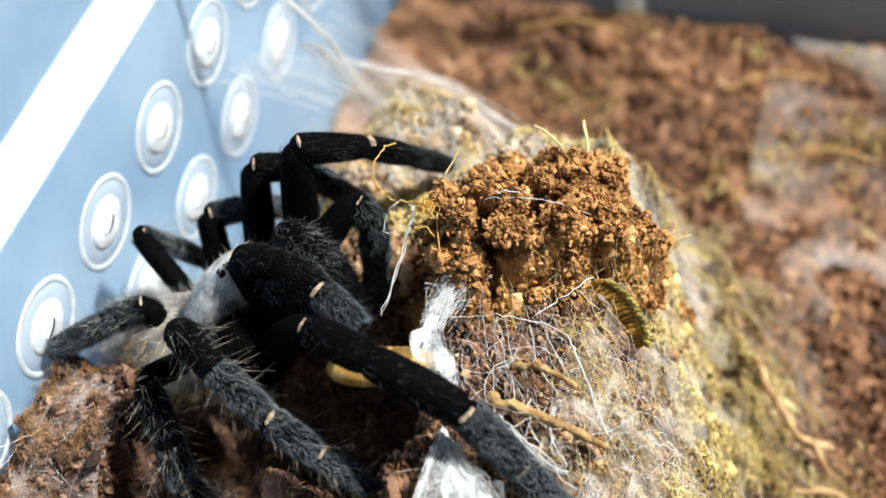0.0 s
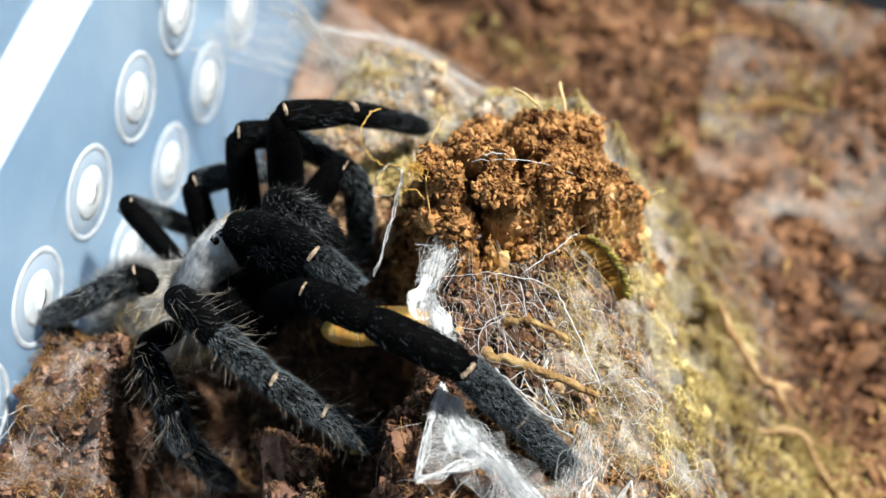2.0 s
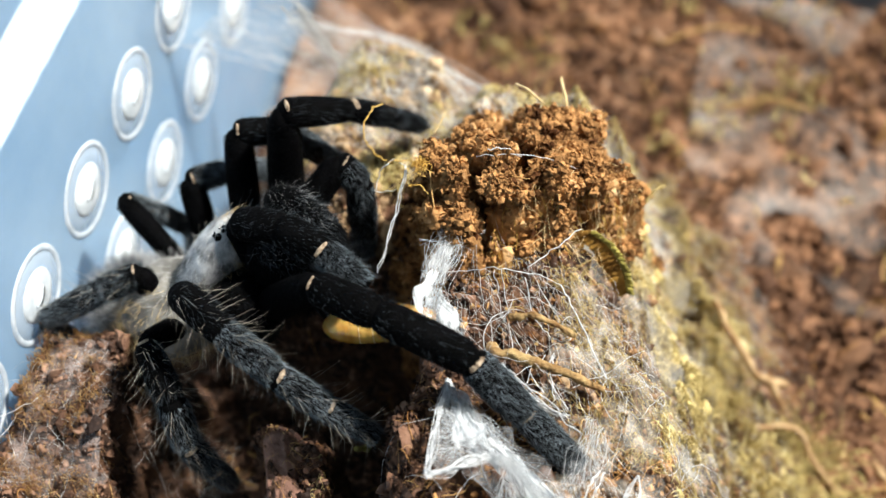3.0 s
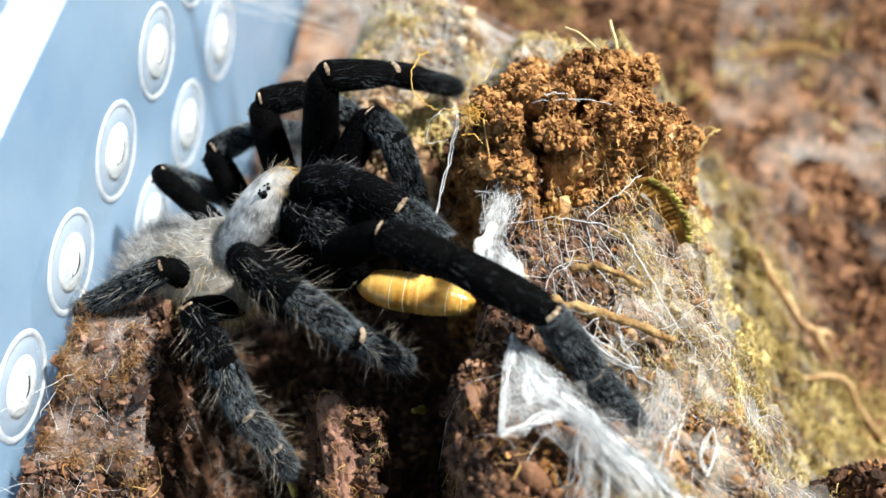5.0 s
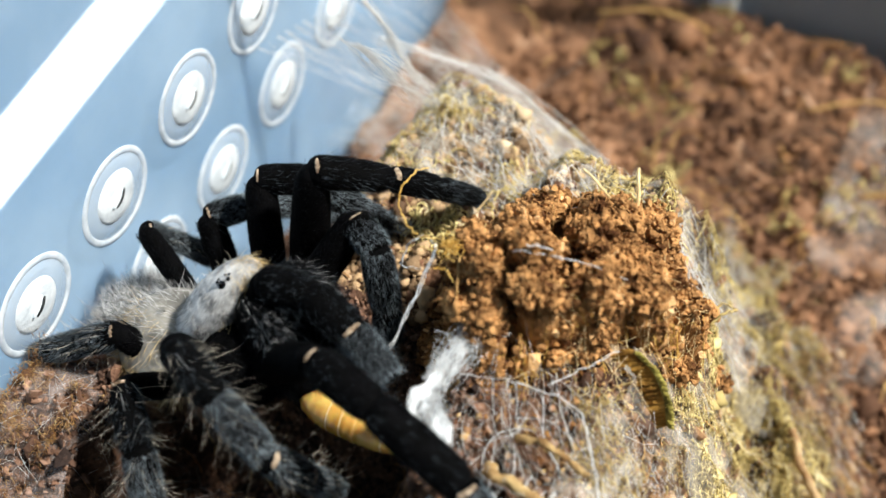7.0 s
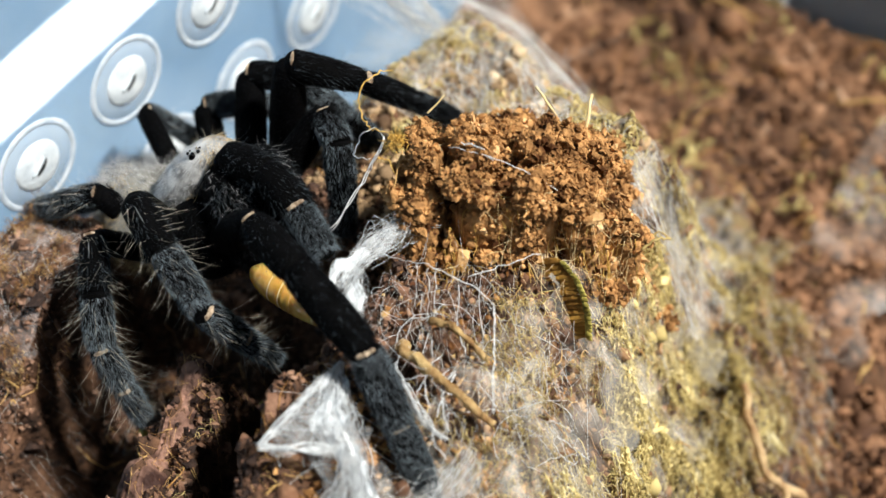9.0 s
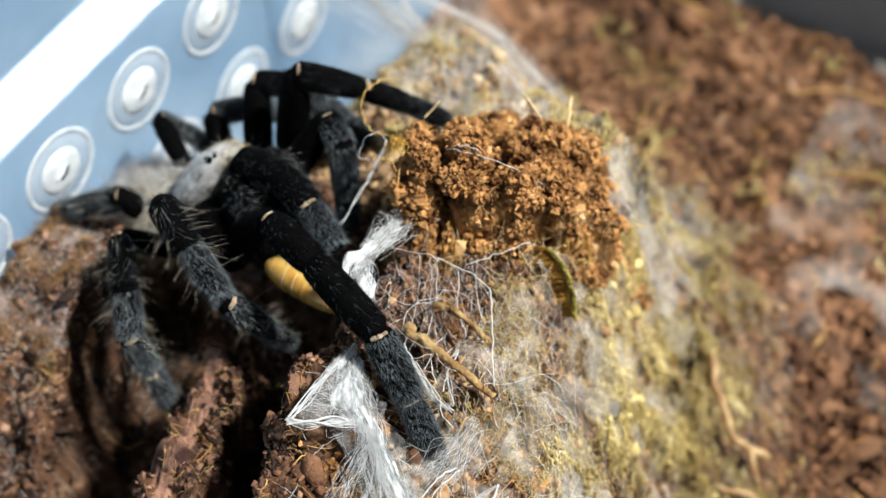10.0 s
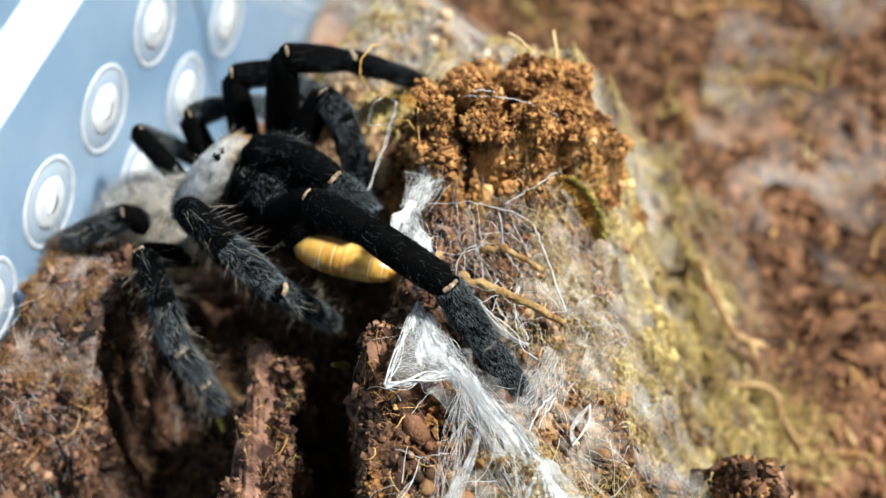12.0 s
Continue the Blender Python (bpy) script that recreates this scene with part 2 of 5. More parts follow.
def spikes(base, way, length, radius, droop=0.15):
    """Many thin bent hairs, each a three-sided spike."""
    base, way = np.asarray(base, float), np.asarray(way, float)
    n = len(base)
    length = np.broadcast_to(length, n)[:, None]
    radius = np.broadcast_to(radius, n)[:, None]
    way = way / (np.linalg.norm(way, axis=1, keepdims=True) + 1e-9)
    u = np.cross(way, rng.normal(size=(n, 3)))
    u /= np.linalg.norm(u, axis=1, keepdims=True) + 1e-9
    w = np.cross(way, u)
    mid = base + way * length * 0.55
    tip = base + way * length + u * length * droop * rng.uniform(-1, 1, (n, 1))
    ring = [np.cos(a) * u + np.sin(a) * w for a in (0, 2.09, 4.19)]
    v = np.stack([base + radius * d for d in ring] + [mid + 0.75 * radius * d for d in ring] + [tip], 1).reshape(-1, 3)
    f = []
    for j in range(3):
        k = (j + 1) % 3
        f.append([j, k, 3 + k, 3 + j])
    quad = (np.arange(n)[:, None, None] * 7 + np.array(f)[None]).reshape(-1, 4).tolist()
    tri = (np.arange(n)[:, None, None] * 7 + np.array([[3, 4, 6], [4, 5, 6], [5, 3, 6]])[None]).reshape(-1, 3).tolist()
    return v, quad + tri


ICO = bmesh.new()
bmesh.ops.create_icosphere(ICO, subdivisions=1, radius=1.0)
ICO_V = np.array([v.co[:] for v in ICO.verts])
ICO_F = np.array([[v.index for v in f.verts] for f in ICO.faces])
ICO.free()


def clods(places, sizes, rough=0.45, flat=(0.4, 1.15)):
    """Many small uneven lumps."""
    n, k = len(places), len(ICO_V)
    v = np.repeat(ICO_V[None], n, 0) * (1 + rough * rng.uniform(-1, 1, (n, k, 1)))
    s = np.asarray(sizes)[:, None] * rng.uniform(flat[0], flat[1], (n, 3))
    q = rng.normal(size=(n, 4))
    q /= np.linalg.norm(q, axis=1, keepdims=True)
    w, x, y, z = q.T
    R = np.stack([1 - 2 * (y * y + z * z), 2 * (x * y - z * w), 2 * (x * z + y * w), 2 * (x * y + z * w), 1 - 2 * (x * x + z * z), 2 * (y * z - x * w),
                  2 * (x * z - y * w), 2 * (y * z + x * w), 1 - 2 * (x * x + y * y)], 1).reshape(n, 3, 3)
    v = np.einsum("nij,nkj->nki", R, v * s[:, None]) + np.asarray(places)[:, None]
    f = np.arange(n)[:, None, None] * k + ICO_F[None]
    return v.reshape(-1, 3), f.reshape(-1, 3)


def fbm(x, y, scale, octaves=4, z=0.0):
    """Layered noise over arrays of places, about -1 to 1."""
    out = np.empty(len(x))
    for i in range(len(x)):
        out[i] = noise.fractal(Vector((x[i] / scale, y[i] / scale, z)), 1.0, 2.0, octaves)
    return out


# ---- the lie of the land ----
def bell(x, y, cx, cy, sx, sy):
    return np.exp(-((x - cx) / sx) ** 2 - ((y - cy) / sy) ** 2)


def step(a, b, x):
    t = np.clip((x - a) / (b - a), 0, 1)
    return t * t * (3 - 2 * t)


def ground_z(x, y):
    return -43.5 + 7.5 * step(20, 0, x) * step(90, 60, y)


def mound_z(x, y):
    """A hill beside the wall: a ledge, a hollow with a pillar under the spider, and a broad steep back."""
    front = step(-16, -20, y)
    ledge = 21.0 * step(12.8, 9.6, x - 0.15 * np.clip(-22 - y, 0, 9) + 0.5 * np.sin(0.7 * y) + 0.4 * np.sin(1.9 * y)) * (1 - step(-15, -6, y))
    wave = 0.8 * np.sin(0.9 * y + 1.0) + 0.5 * np.sin(2.1 * y)
    across = x - 0.3 * np.maximum(-21 - y, 0) + wave
    pillar = (19.5 + 0.8 * np.sin(1.3 * y + 0.8 * x)) * step(22.2, 25.0, across) * step(31.8, 29.6, across) * front
    back = 28.0 * step(35, 39, x + 1.0 * step(-16, -22, y) - 0.4 * np.maximum(-23 - y, 0) + 0.6 * wave * step(-17, -20, y)) * (1 - step(-8, 2, y)) + (18.5 * step(9, 20, x) + 9.5 * step(32.5, 36.5, x)) * step(-8, 2, y)
    floor = -24.0 - 9.0 * step(-10, 6, y) * step(20, 4, x)
    top = floor + np.maximum(np.maximum(ledge, pillar), np.minimum(back, 28.0))
    top = top - 0.42 * np.clip(y - 6, 0, 22) * step(30, 36, x) - 1.05 * np.maximum(-23.5 - y, 0) * step(26, 14, x) * (0.22 + 0.78 * step(1, 9, x)) - 0.3 * np.maximum(-36 - y, 0) - 4.0 * step(14, 30, y) * step(30, 14, x)
    k = np.exp(-(np.maximum(0.45 * x + 0.89 * y - 37.5 - 3 * step(36, 46, x), 0) / 14.0) ** 1.3)
    top = top * k - 50.0 * (1 - k)
    face = np.interp(x + 0.35 * y, (44, 46, 48.5, 50, 52, 54, 56, 60, 62, 65, 68, 72, 80, 90), (6, 4, 2, 0.5, -0.5, -2, -6, -14, -19, -26, -30, -34, -43, -52))
    return np.minimum(top, face) + 18.0 * bell(x, y, 75.5, -18.5, 6.0, 7.0) - 5.0 * bell(x, y, 51, -19.8, 5.0, 3.6)


def slope_of(x, y):
    """One on the mossy outer face of the mound, nought elsewhere."""
    s = x + 0.35 * y
    return step(50, 57, s) * step(80, 72, s)


def sheet(x0, x1, y0, y1, cell, height, lump, lump_size, fine, tufts=0.0):
    nx, ny = int((x1 - x0) / cell) + 1, int((y1 - y0) / cell) + 1
    X, Y = np.meshgrid(np.linspace(x0, x1, nx), np.linspace(y0, y1, ny))
    x, y = X.ravel(), Y.ravel()
    z = height(x, y) + lump * fbm(x, y, lump_size, 3) + fine * fbm(x, y, lump_size / 5, 5, 3.3)
    if tufts:
        z = z + tufts * slope_of(x, y) * np.maximum(fbm(x, y, 4.2, 3, 6.4), -0.5)
    f = (np.arange(ny - 1)[:, None] * nx + np.arange(nx - 1)[None]).ravel()
    faces = np.stack([f, f + 1, f + nx + 1, f + nx], 1)
    return np.stack([x, y, z], 1), faces, z.reshape(ny, nx)


BOX_X, BOX_Y0, BOX_Y1 = 190.0, -140.0, 86.0
v, f, _ = sheet(1.5, BOX_X - 1.5, BOX_Y0 + 1.5, BOX_Y1 - 1.5, 1.1, ground_z, 2.2, 14, 2.2)
thing("ground", (0, 0, 0), "loose reddish-brown coconut-fibre substrate filling the box", "soil", kind="structure", data=mesh("ground", v, f, M_SOIL))
v, f, MZ = sheet(1.5, 92, -60, 70, 0.45, mound_z, 1.6, 7, 1.2, 5.0)
thing("mound", (0, 0, 0), "steep brown mound of soil and bark overgrown with moss", "mound", kind="structure", data=mesh("mound", v, f, M_BARK))


def on_mound(x, y):
    """The height of the mound's surface at places."""
    ny, nx = MZ.shape
    i = np.clip((np.asarray(x) - 1.5) / 0.45, 0, nx - 1.01)
    j = np.clip((np.asarray(y) + 60) / 0.45, 0, ny - 1.01)
    return MZ[np.round(j).astype(int), np.round(i).astype(int)]


# ---- the box ----
def slab(x0, x1, y0, y1, z0, z1):
    v = [(x, y, z) for z in (z0, z1) for x, y in ((x0, y0), (x1, y0), (x1, y1), (x0, y1))]
    return v, [[3, 2, 1, 0], [4, 5, 6, 7], [0, 1, 5, 4], [1, 2, 6, 5], [2, 3, 7, 6], [3, 0, 4, 7]]


def disc_profile(profile, n=40):
    """A turned piece about the x axis from (radius, x) pairs."""
    a = np.linspace(0, 2 * np.pi, n, endpoint=False)
    v = [(h, r * np.cos(t), r * np.sin(t)) for r, h in profile for t in a]
    f = [[i * n + j, i * n + (j + 1) % n, (i + 1) * n + (j + 1) % n, (i + 1) * n + j] for i in range(len(profile) - 1) for j in range(n)]
    return v, f + [[(len(profile) - 1) * n + j for j in range(n)]]


WALL_TOP = 46.0
wall_left = thing("wall_1", (0, 0, 0), "milky clear plastic side wall of the box with round air vents", "wall", kind="structure", data=mesh("wall_1", *slab(-2, 0, BOX_Y0, BOX_Y1, -58, WALL_TOP), M_PLASTIC, False))
wall_back = thing("wall_2", (0, 0, 0), "clear plastic end wall of the box with round air vents", "wall", kind="structure", data=mesh("wall_2", *slab(-2, BOX_X + 2, BOX_Y1, BOX_Y1 + 2, -58, WALL_TOP), M_CLEAR, False))
thing("wall_3", (0, 0, 0), "milky clear plastic side wall of the box", "wall", kind="structure", data=mesh("wall_3", *slab(BOX_X, BOX_X + 2, BOX_Y0, BOX_Y1, -58, WALL_TOP), M_CLEAR, False))
thing("wall_4", (0, 0, 0), "milky clear plastic end wall of the box", "wall", kind="structure", data=mesh("wall_4", *slab(-2, BOX_X + 2, BOX_Y0 - 2, BOX_Y0, -58, WALL_TOP), M_CLEAR, False))
thing("floor", (0, 0, 0), "milky plastic floor of the box", "floor", kind="structure", data=mesh("floor", *slab(-2, BOX_X + 2, BOX_Y0 - 2, BOX_Y1 + 2, -60, -58), M_PLASTIC, False))
thing("table", (0, 0, 0), "pale blue-grey table top under the box", "table", kind="structure", data=mesh("table", *slab(-260, 420, -340, 320, -75, -60.2), M_TABLE, False))


def vent(parent, at, turn=0.0):
    """A round push-in air vent: clear flange with a raised rim, a domed white plug and a slit."""
    rim = disc_profile([(4.3, 0.03), (4.4, 0.16), (4.65, 0.22), (4.95, 0.16), (5.05, 0.03)])
    a = (rim[0], rim[1][:-1])
    ob = part("vent", np.array(a[0]) + at, a[1], M_RIM, parent, "round milky push-in air vent", at)
    part("flange", *disc_profile([(4.4, 0.03), (4.35, 0.1), (2.6, 0.1)]), M_FLANGE, ob)
    part("plug", *disc_profile([(2.8, 0.05), (2.7, 0.2), (2.4, 0.34), (1.6, 0.42), (0.62, 0.45)]), M_VENT, ob)
    s = np.linspace(-1, 1, 9)[:, None]
    along, across = np.array([0, 0.84, 0.55]), np.array([0, -0.55, 0.84])
    part("opening", *tube(s * along * 1.0 + np.array([0.44, 0, 0]) - across * 0.3, 0.3 * (1 - 0.7 * s[:, 0] ** 2), 8, 0.8), M_SLOT, ob, "dark air slit")
    part("lip", *tube(s * along * 1.15 + np.array([0.58, 0, 0]) + across * 0.42, 0.3 * (1 - 0.7 * s[:, 0] ** 2), 8, 0.35), M_VENT, ob)
    if turn:
        ob.rotation_euler = (0, 0, radians(turn))
    return ob


for k in range(-3, 5):
    vent(wall_left, (0, 12.9 * k, -0.3))
    vent(wall_left, (0, 12.9 * k + 2.1, -14.4))
for k in range(2):
    part("rib", *slab(13.6 + 20 * k, 17.2 + 20 * k, BOX_Y1 - 1.2, BOX_Y1 - 0.01, -57, WALL_TOP), M_VENT, wall_back, "pale upright rib moulded in the plastic", smooth=False)

thing("grey_case", (0, 0, 0), "dull dark grey case standing behind the box", "case", data=mesh("grey_case", *slab(-60, 260, BOX_Y1 + 8, BOX_Y1 + 70, -60, -22), M_GREYWALL, False))
next_box = thing("storage_box", (-90, 0, -60), "second blue-grey plastic box with an added strip of white glare", "box")
part("body", *slab(-60, 62, -300, 300, 0.0, 38), M_TABLE, next_box, smooth=False)
part("lid", *slab(-62, 64, -302, 302, 38, 45.6), M_LID, next_box, "blue-grey plastic lid", smooth=False)
# added glowing strip: the glare at the left, no lamp of the box
part("glare_strip", *slab(64, 65.4, -302, 302, 37.8, 46), M_GLARE, next_box, "glowing white strip", smooth=False)
part("lid_ridge", *slab(40, 43, -300, 300, 45.6, 47.4), M_VENT, next_box, "white lid ridge", smooth=False)


# ---- the spider ----
SB = np.array([14.0, -8.0, -6.0])
spider = thing("spider", SB, "black hairy tarantula with grey carapace and tan leg joints, feeding", "spider")


def limb_segment(a, b, r0, r1, bulge=0.12, n=16):
    """One tapered segment between two joints with rounded ends that overlap its neighbours a little."""
    a, b = np.asarray(a, float), np.asarray(b, float)
    d = (b - a) / np.linalg.norm(b - a)
    a, b = a - d * 0.35 * r0, b + d * 0.35 * r1
    s = 0.5 - 0.5 * np.cos(np.linspace(0.0, np.pi, 17))
    p = a + s[:, None] * (b - a)
    r = (r0 + (r1 - r0) * s) * (1 + bulge * np.sin(np.pi * s))
    r = r * (1 - np.abs(2 * s - 1) ** 9) ** 0.5
    return tube(p, np.maximum(r, 0.12), n)


def joint_patch(c, d, r, half, span):
    """A strip of bare skin over the upper side of a joint."""
    d = d / np.linalg.norm(d)
    up = np.array([0.1, -0.25, 1.0])
    up = up - d * (up @ d)
    up /= np.linalg.norm(up)
    w = np.cross(d, up)
    v, f = [], []
    m = 13
    for k, ang in enumerate(np.linspace(-span, span, m)):
        o = np.cos(ang) * up + np.sin(ang) * w
        e = half * (1 - 0.35 * (ang / span) ** 2) * rng.uniform(0.5, 1.3)
        v += [c + o * (r - 0.3) - d * e, c + o * r - d * e * 0.7, c + o * r + d * e * 0.7, c + o * (r - 0.3) + d * e]
    for k in range(m - 1):
        for q in range(3):
            f.append([4 * k + q, 4 * k + q + 1, 4 * k + q + 5, 4 * k + q + 4])
    return np.array(v), f


def fuzz(a, b, r0, r1, count, length, lean=0.55, rad=0.035):
    """Hairs round a segment, leaning towards its tip."""
    a, b = np.asarray(a, float), np.asarray(b, float)
    d = (b - a) / np.linalg.norm(b - a)
    u = np.cross(d, [0.2, 0.3, 0.93])
    u /= np.linalg.norm(u)
    w = np.cross(d, u)
    s, t = rng.uniform(0.02, 0.98, count), rng.uniform(0, 2 * np.pi, count)
    out = np.cos(t)[:, None] * u + np.sin(t)[:, None] * w
    base = a + s[:, None] * (b - a) + out * ((r0 + (r1 - r0) * s) * (1 + 0.12 * np.sin(np.pi * s)) * 0.96)[:, None]
    way = out * (1 - lean) + d * lean + rng.normal(0, 0.18, (count, 3))
    return spikes(base, way, length * rng.uniform(0.5, 1.4, count), rad)


PIECES = {}
SEGMENTS = ("femur", "patella", "tibia", "metatarsus", "tarsus")


def leg(joints, radii, bands=(), hair=1.0, grey=0.3, label="", bristle=0.15, fur=3):
    """A leg from hip to claw: joints are its bends, radii go with them."""
    J = np.asarray(joints, float)
    radii = np.asarray(radii) * 0.82
    hip = J[0]
    J = J - hip
    root, pieces = None, []
    names = SEGMENTS[: len(J) - 1]
    for k, name in enumerate(names):
        a, b, r0, r1 = J[k], J[k + 1], radii[k], radii[k + 1]
        v, f = limb_segment(a, b, r0, r1)
        long = np.linalg.norm(b - a)
        if root is None:
            root = part("leg", v, f, M_BLACK, spider, label or "black hairy jointed leg")
            root.location = Vector(hip - SB) * MM
        else:
            pieces.append((k, part(name, v, f, M_BLACK, root)))
        n = int(150 * long * hair)
        h = part("hair", *fuzz(a, b, r0, r1, n, 0.4, 0.74, 0.02), M_HAIR, root)
        pieces.append((k, h))
        # fur from this segment on, coloured pale for the sunlit sheen as well
        if k >= fur:
            h = part("fur", *fuzz(a, b, r0, r1, int(520 * long), 0.5, 0.78, 0.012), M_FURSHEEN, root)
            pieces.append((k, h))
        if k:
            h = part("bristles", *fuzz(a, b, r0, r1, int(7.0 * long * hair * bristle), 1.5 + 0.75 * bristle, 0.42, 0.011), M_BRISTLE if bristle > 0.7 else M_LEGHAIR, root)
            pieces.append((k, h))
            w = 0.5 * (r0 + r1)
            d = (b - a) / long
            up = np.array([0.25, -0.35, 0.9])
            up = up - d * (up @ d)
            up /= np.linalg.norm(up)
            s0, s1 = (0.18, 0.62) if k == 1 else (0.08, 0.5)
            if k in (1, 2) and bristle > 1:
                g = np.linspace(s0, s1, 7)[:, None]
                h = part("bare_stripe", *tube(a + (b - a) * g + up * w * 1.07, 0.07 * np.sin(np.linspace(0.15, 3.0, 7)), 6, 0.6), M_STRIPE, root, "pale bare stripe")
                pieces.append((k, h))
        if grey and k > 0:
            h = part("grey_hair", *fuzz(a, b, r0, r1, int((70 + 60 * (k > 2)) * long * (grey + 0.25 * (k > 2))), 0.95, 0.72, 0.010), M_LEGHAIR, root)
            pieces.append((k, h))
    for k in bands:
        d = J[k] - J[k - 1] if k == len(J) - 1 else J[k + 1] - J[k]
        d = d / np.linalg.norm(d)
        h = part("joint_band", *joint_patch(J[k], d, radii[k] * (1.0 if k > 1 else 0.97), 0.24 if k > 1 else 0.15, 0.62 if k > 1 else 0.5), M_BAND, root, "tan joint skin")
        pieces.append((k, h))
    PIECES[root] = (J, pieces)
    return root


def ellipsoid(c, axes, n=28, m=18, power=1.0):
    """An ellipsoid with the given axis vectors."""
    c, axes = np.asarray(c, float), np.asarray(axes, float)
    th, ph = np.linspace(0, 2 * np.pi, n, endpoint=False), np.linspace(0.02, np.pi - 0.02, m)
    d = np.array([(np.sin(p) * np.cos(t), np.sin(p) * np.sin(t), np.cos(p)) for p in ph for t in th])
    f = [[i * n + j, i * n + (j + 1) % n, (i + 1) * n + (j + 1) % n, (i + 1) * n + j] for i in range(m - 1) for j in range(n)]
    f += [list(range(n)), [(m - 1) * n + j for j in range(n)][::-1]]
    return c + d @ axes, f, d


FW = np.array([0.87, -0.42, 0.12])
FW /= np.linalg.norm(FW)
SIDE = np.cross([0, 0, 1.0], FW)
SIDE /= np.linalg.norm(SIDE)
UPW = np.cross(FW, SIDE)


def coat(c, axes, count, length, towards, material, name, parent, rad=0.03, keep=None, mess=0.25):
    d = rng.normal(size=(count, 3))
    d /= np.linalg.norm(d, axis=1, keepdims=True)
    if keep is not None:
        d = d[keep(d)]
    axes = np.asarray(axes, float)
    p = np.asarray(c) + d @ axes
    nrm = d @ np.linalg.inv(axes).T
    nrm /= np.linalg.norm(nrm, axis=1, keepdims=True)
    return part(name, *spikes(p, nrm * 0.28 + np.asarray(towards) * 0.6 + rng.normal(0, mess, p.shape), length * rng.uniform(0.5, 1.4, len(p)), rad), material, parent)


C0 = np.array([16.5, -7.7, 2.8]) - SB
CAX = np.array([(2.75, 2.25, 4.85), (2.15, -0.42, -1.0), (0.04, -2.95, 1.32)]) * 1.04
v, f, d = ellipsoid(C0, CAX)
carapace = part("carapace", v, f, M_CARAPACE, spider, "silver-grey hairy carapace")
coat(C0, CAX, 4200, 0.6, -np.array([0.45, 0.37, 0.81]) + FW * 0.3, M_GREYHAIR, "hair", carapace, 0.013, mess=0.14)
coat(C0, CAX, 260, 1.2, FW * 0.5 + np.array([0, 0, 0.3]), M_BRISTLE, "bristles", carapace, 0.012, mess=0.3)
T0 = np.array([12.2, -9.7, -3.2]) - SB
TAX = np.array([FW * 5.0, SIDE * 5.3, UPW * 4.6])
thorax = part("thorax", *ellipsoid(T0, TAX)[:2], M_THORAX, spider, "tan and grey hairy hind part of the carapace")
coat(T0, TAX, 2600, 1.5, -FW * 0.6 - np.array([0, 0.3, 0.2]), M_GREYHAIR, "hair", thorax, 0.015, mess=0.25, keep=lambda d: d[:, 1] + 0.5 * d[:, 2] > -0.1)
coat(T0, TAX, 1500, 1.7, -FW * 0.2 - np.array([0, 0.5, 0.5]), M_GOLDHAIR, "golden_hair", thorax, 0.015, mess=0.25, keep=lambda d: d[:, 1] + 0.4 * d[:, 2] < 0.25)
coat(C0, CAX * 1.0, 1900, 1.4, FW - np.array([0, 0, 0.4]), M_GOLDHAIR, "golden_hair", carapace, 0.016, keep=lambda d: (d[:, 0] > 0.78) | (d[:, 1] > 0.5) | (d[:, 0] < -0.75))
EYE0 = np.array([17.9, -7.6, 7.6]) - SB
part("eye_mound", *ellipsoid(EYE0 - UPW * 0.3, np.array([FW * 0.5, SIDE * 0.7, UPW * 0.35]))[:2], M_BLACK, carapace)
for dx, dy, r in ((0.2, 0.27, 0.2), (0.2, -0.27, 0.2), (-0.12, 0.6, 0.16), (-0.12, -0.6, 0.16), (-0.3, 0.32, 0.11), (-0.3, -0.32, 0.11)):
    part("eye", *ellipsoid(EYE0 + FW * dx + SIDE * dy + UPW * 0.25, np.eye(3) * r, 14, 10)[:2], M_EYE, carapace)
JAWS = []
mouth = part("jaw_base", *ellipsoid(np.array([20.2, -10.6, 0.2]) - SB, np.array([FW * 3.6, SIDE * 4.2, UPW * 4.4]))[:2], M_BLACK, spider, "black underside between the jaws")
coat(np.array([20.2, -10.6, 0.2]) - SB, np.array([FW * 3.6, SIDE * 4.2, UPW * 4.4]), 1200, 0.9, FW * 0.5 - UPW * 0.5, M_HAIR, "hair", mouth, 0.02)
for s in (1, -1):
    c = np.array([24.2, -7.2, 3.2]) - SB + SIDE * 2.1 * s
    ax = np.array([(FW - UPW * 0.3) * 4.9, SIDE * 2.5, UPW * 4.7])
    ch = part("chelicera", *ellipsoid(c, ax)[:2], M_BLACK, spider, "large black hairy jaw")
    coat(c, ax, 2200, 0.9, FW * 0.7 - UPW * 0.4, M_HAIR, "hair", ch, 0.02)
    coat(c, ax, 1500, 1.3, FW * 0.8 - UPW * 0.3, M_LEGHAIR, "grey_hair", ch, 0.012, keep=lambda d: (d[:, 0] > -0.1) & (d[:, 2] > 0.6))
    coat(c, ax, 900, 1.1, FW * 0.8 - UPW * 0.2, M_GREYHAIR, "silver_hair", ch, 0.009, keep=lambda d: d[:, 2] > 0.7)
    fang = bez([c + FW * 4.2 - UPW * 2.4, c + FW * 5.0 - UPW * 4.4, c + FW * 4.0 - UPW * 6.6], 6)
    part("fang", *tube(fang, np.linspace(0.8, 0.12, len(fang)), 8), M_BLACK, ch)
    JAWS.append(ch)
c = np.array([7.6, -8.0, -7.6]) - SB
ax = np.array([FW * 5.6, SIDE * 5.0, UPW * 4.6])
v, f, d = ellipsoid(c, ax)
ab = part("abdomen", v, f, M_ABDOMEN, spider, "grey and tan hairy abdomen")
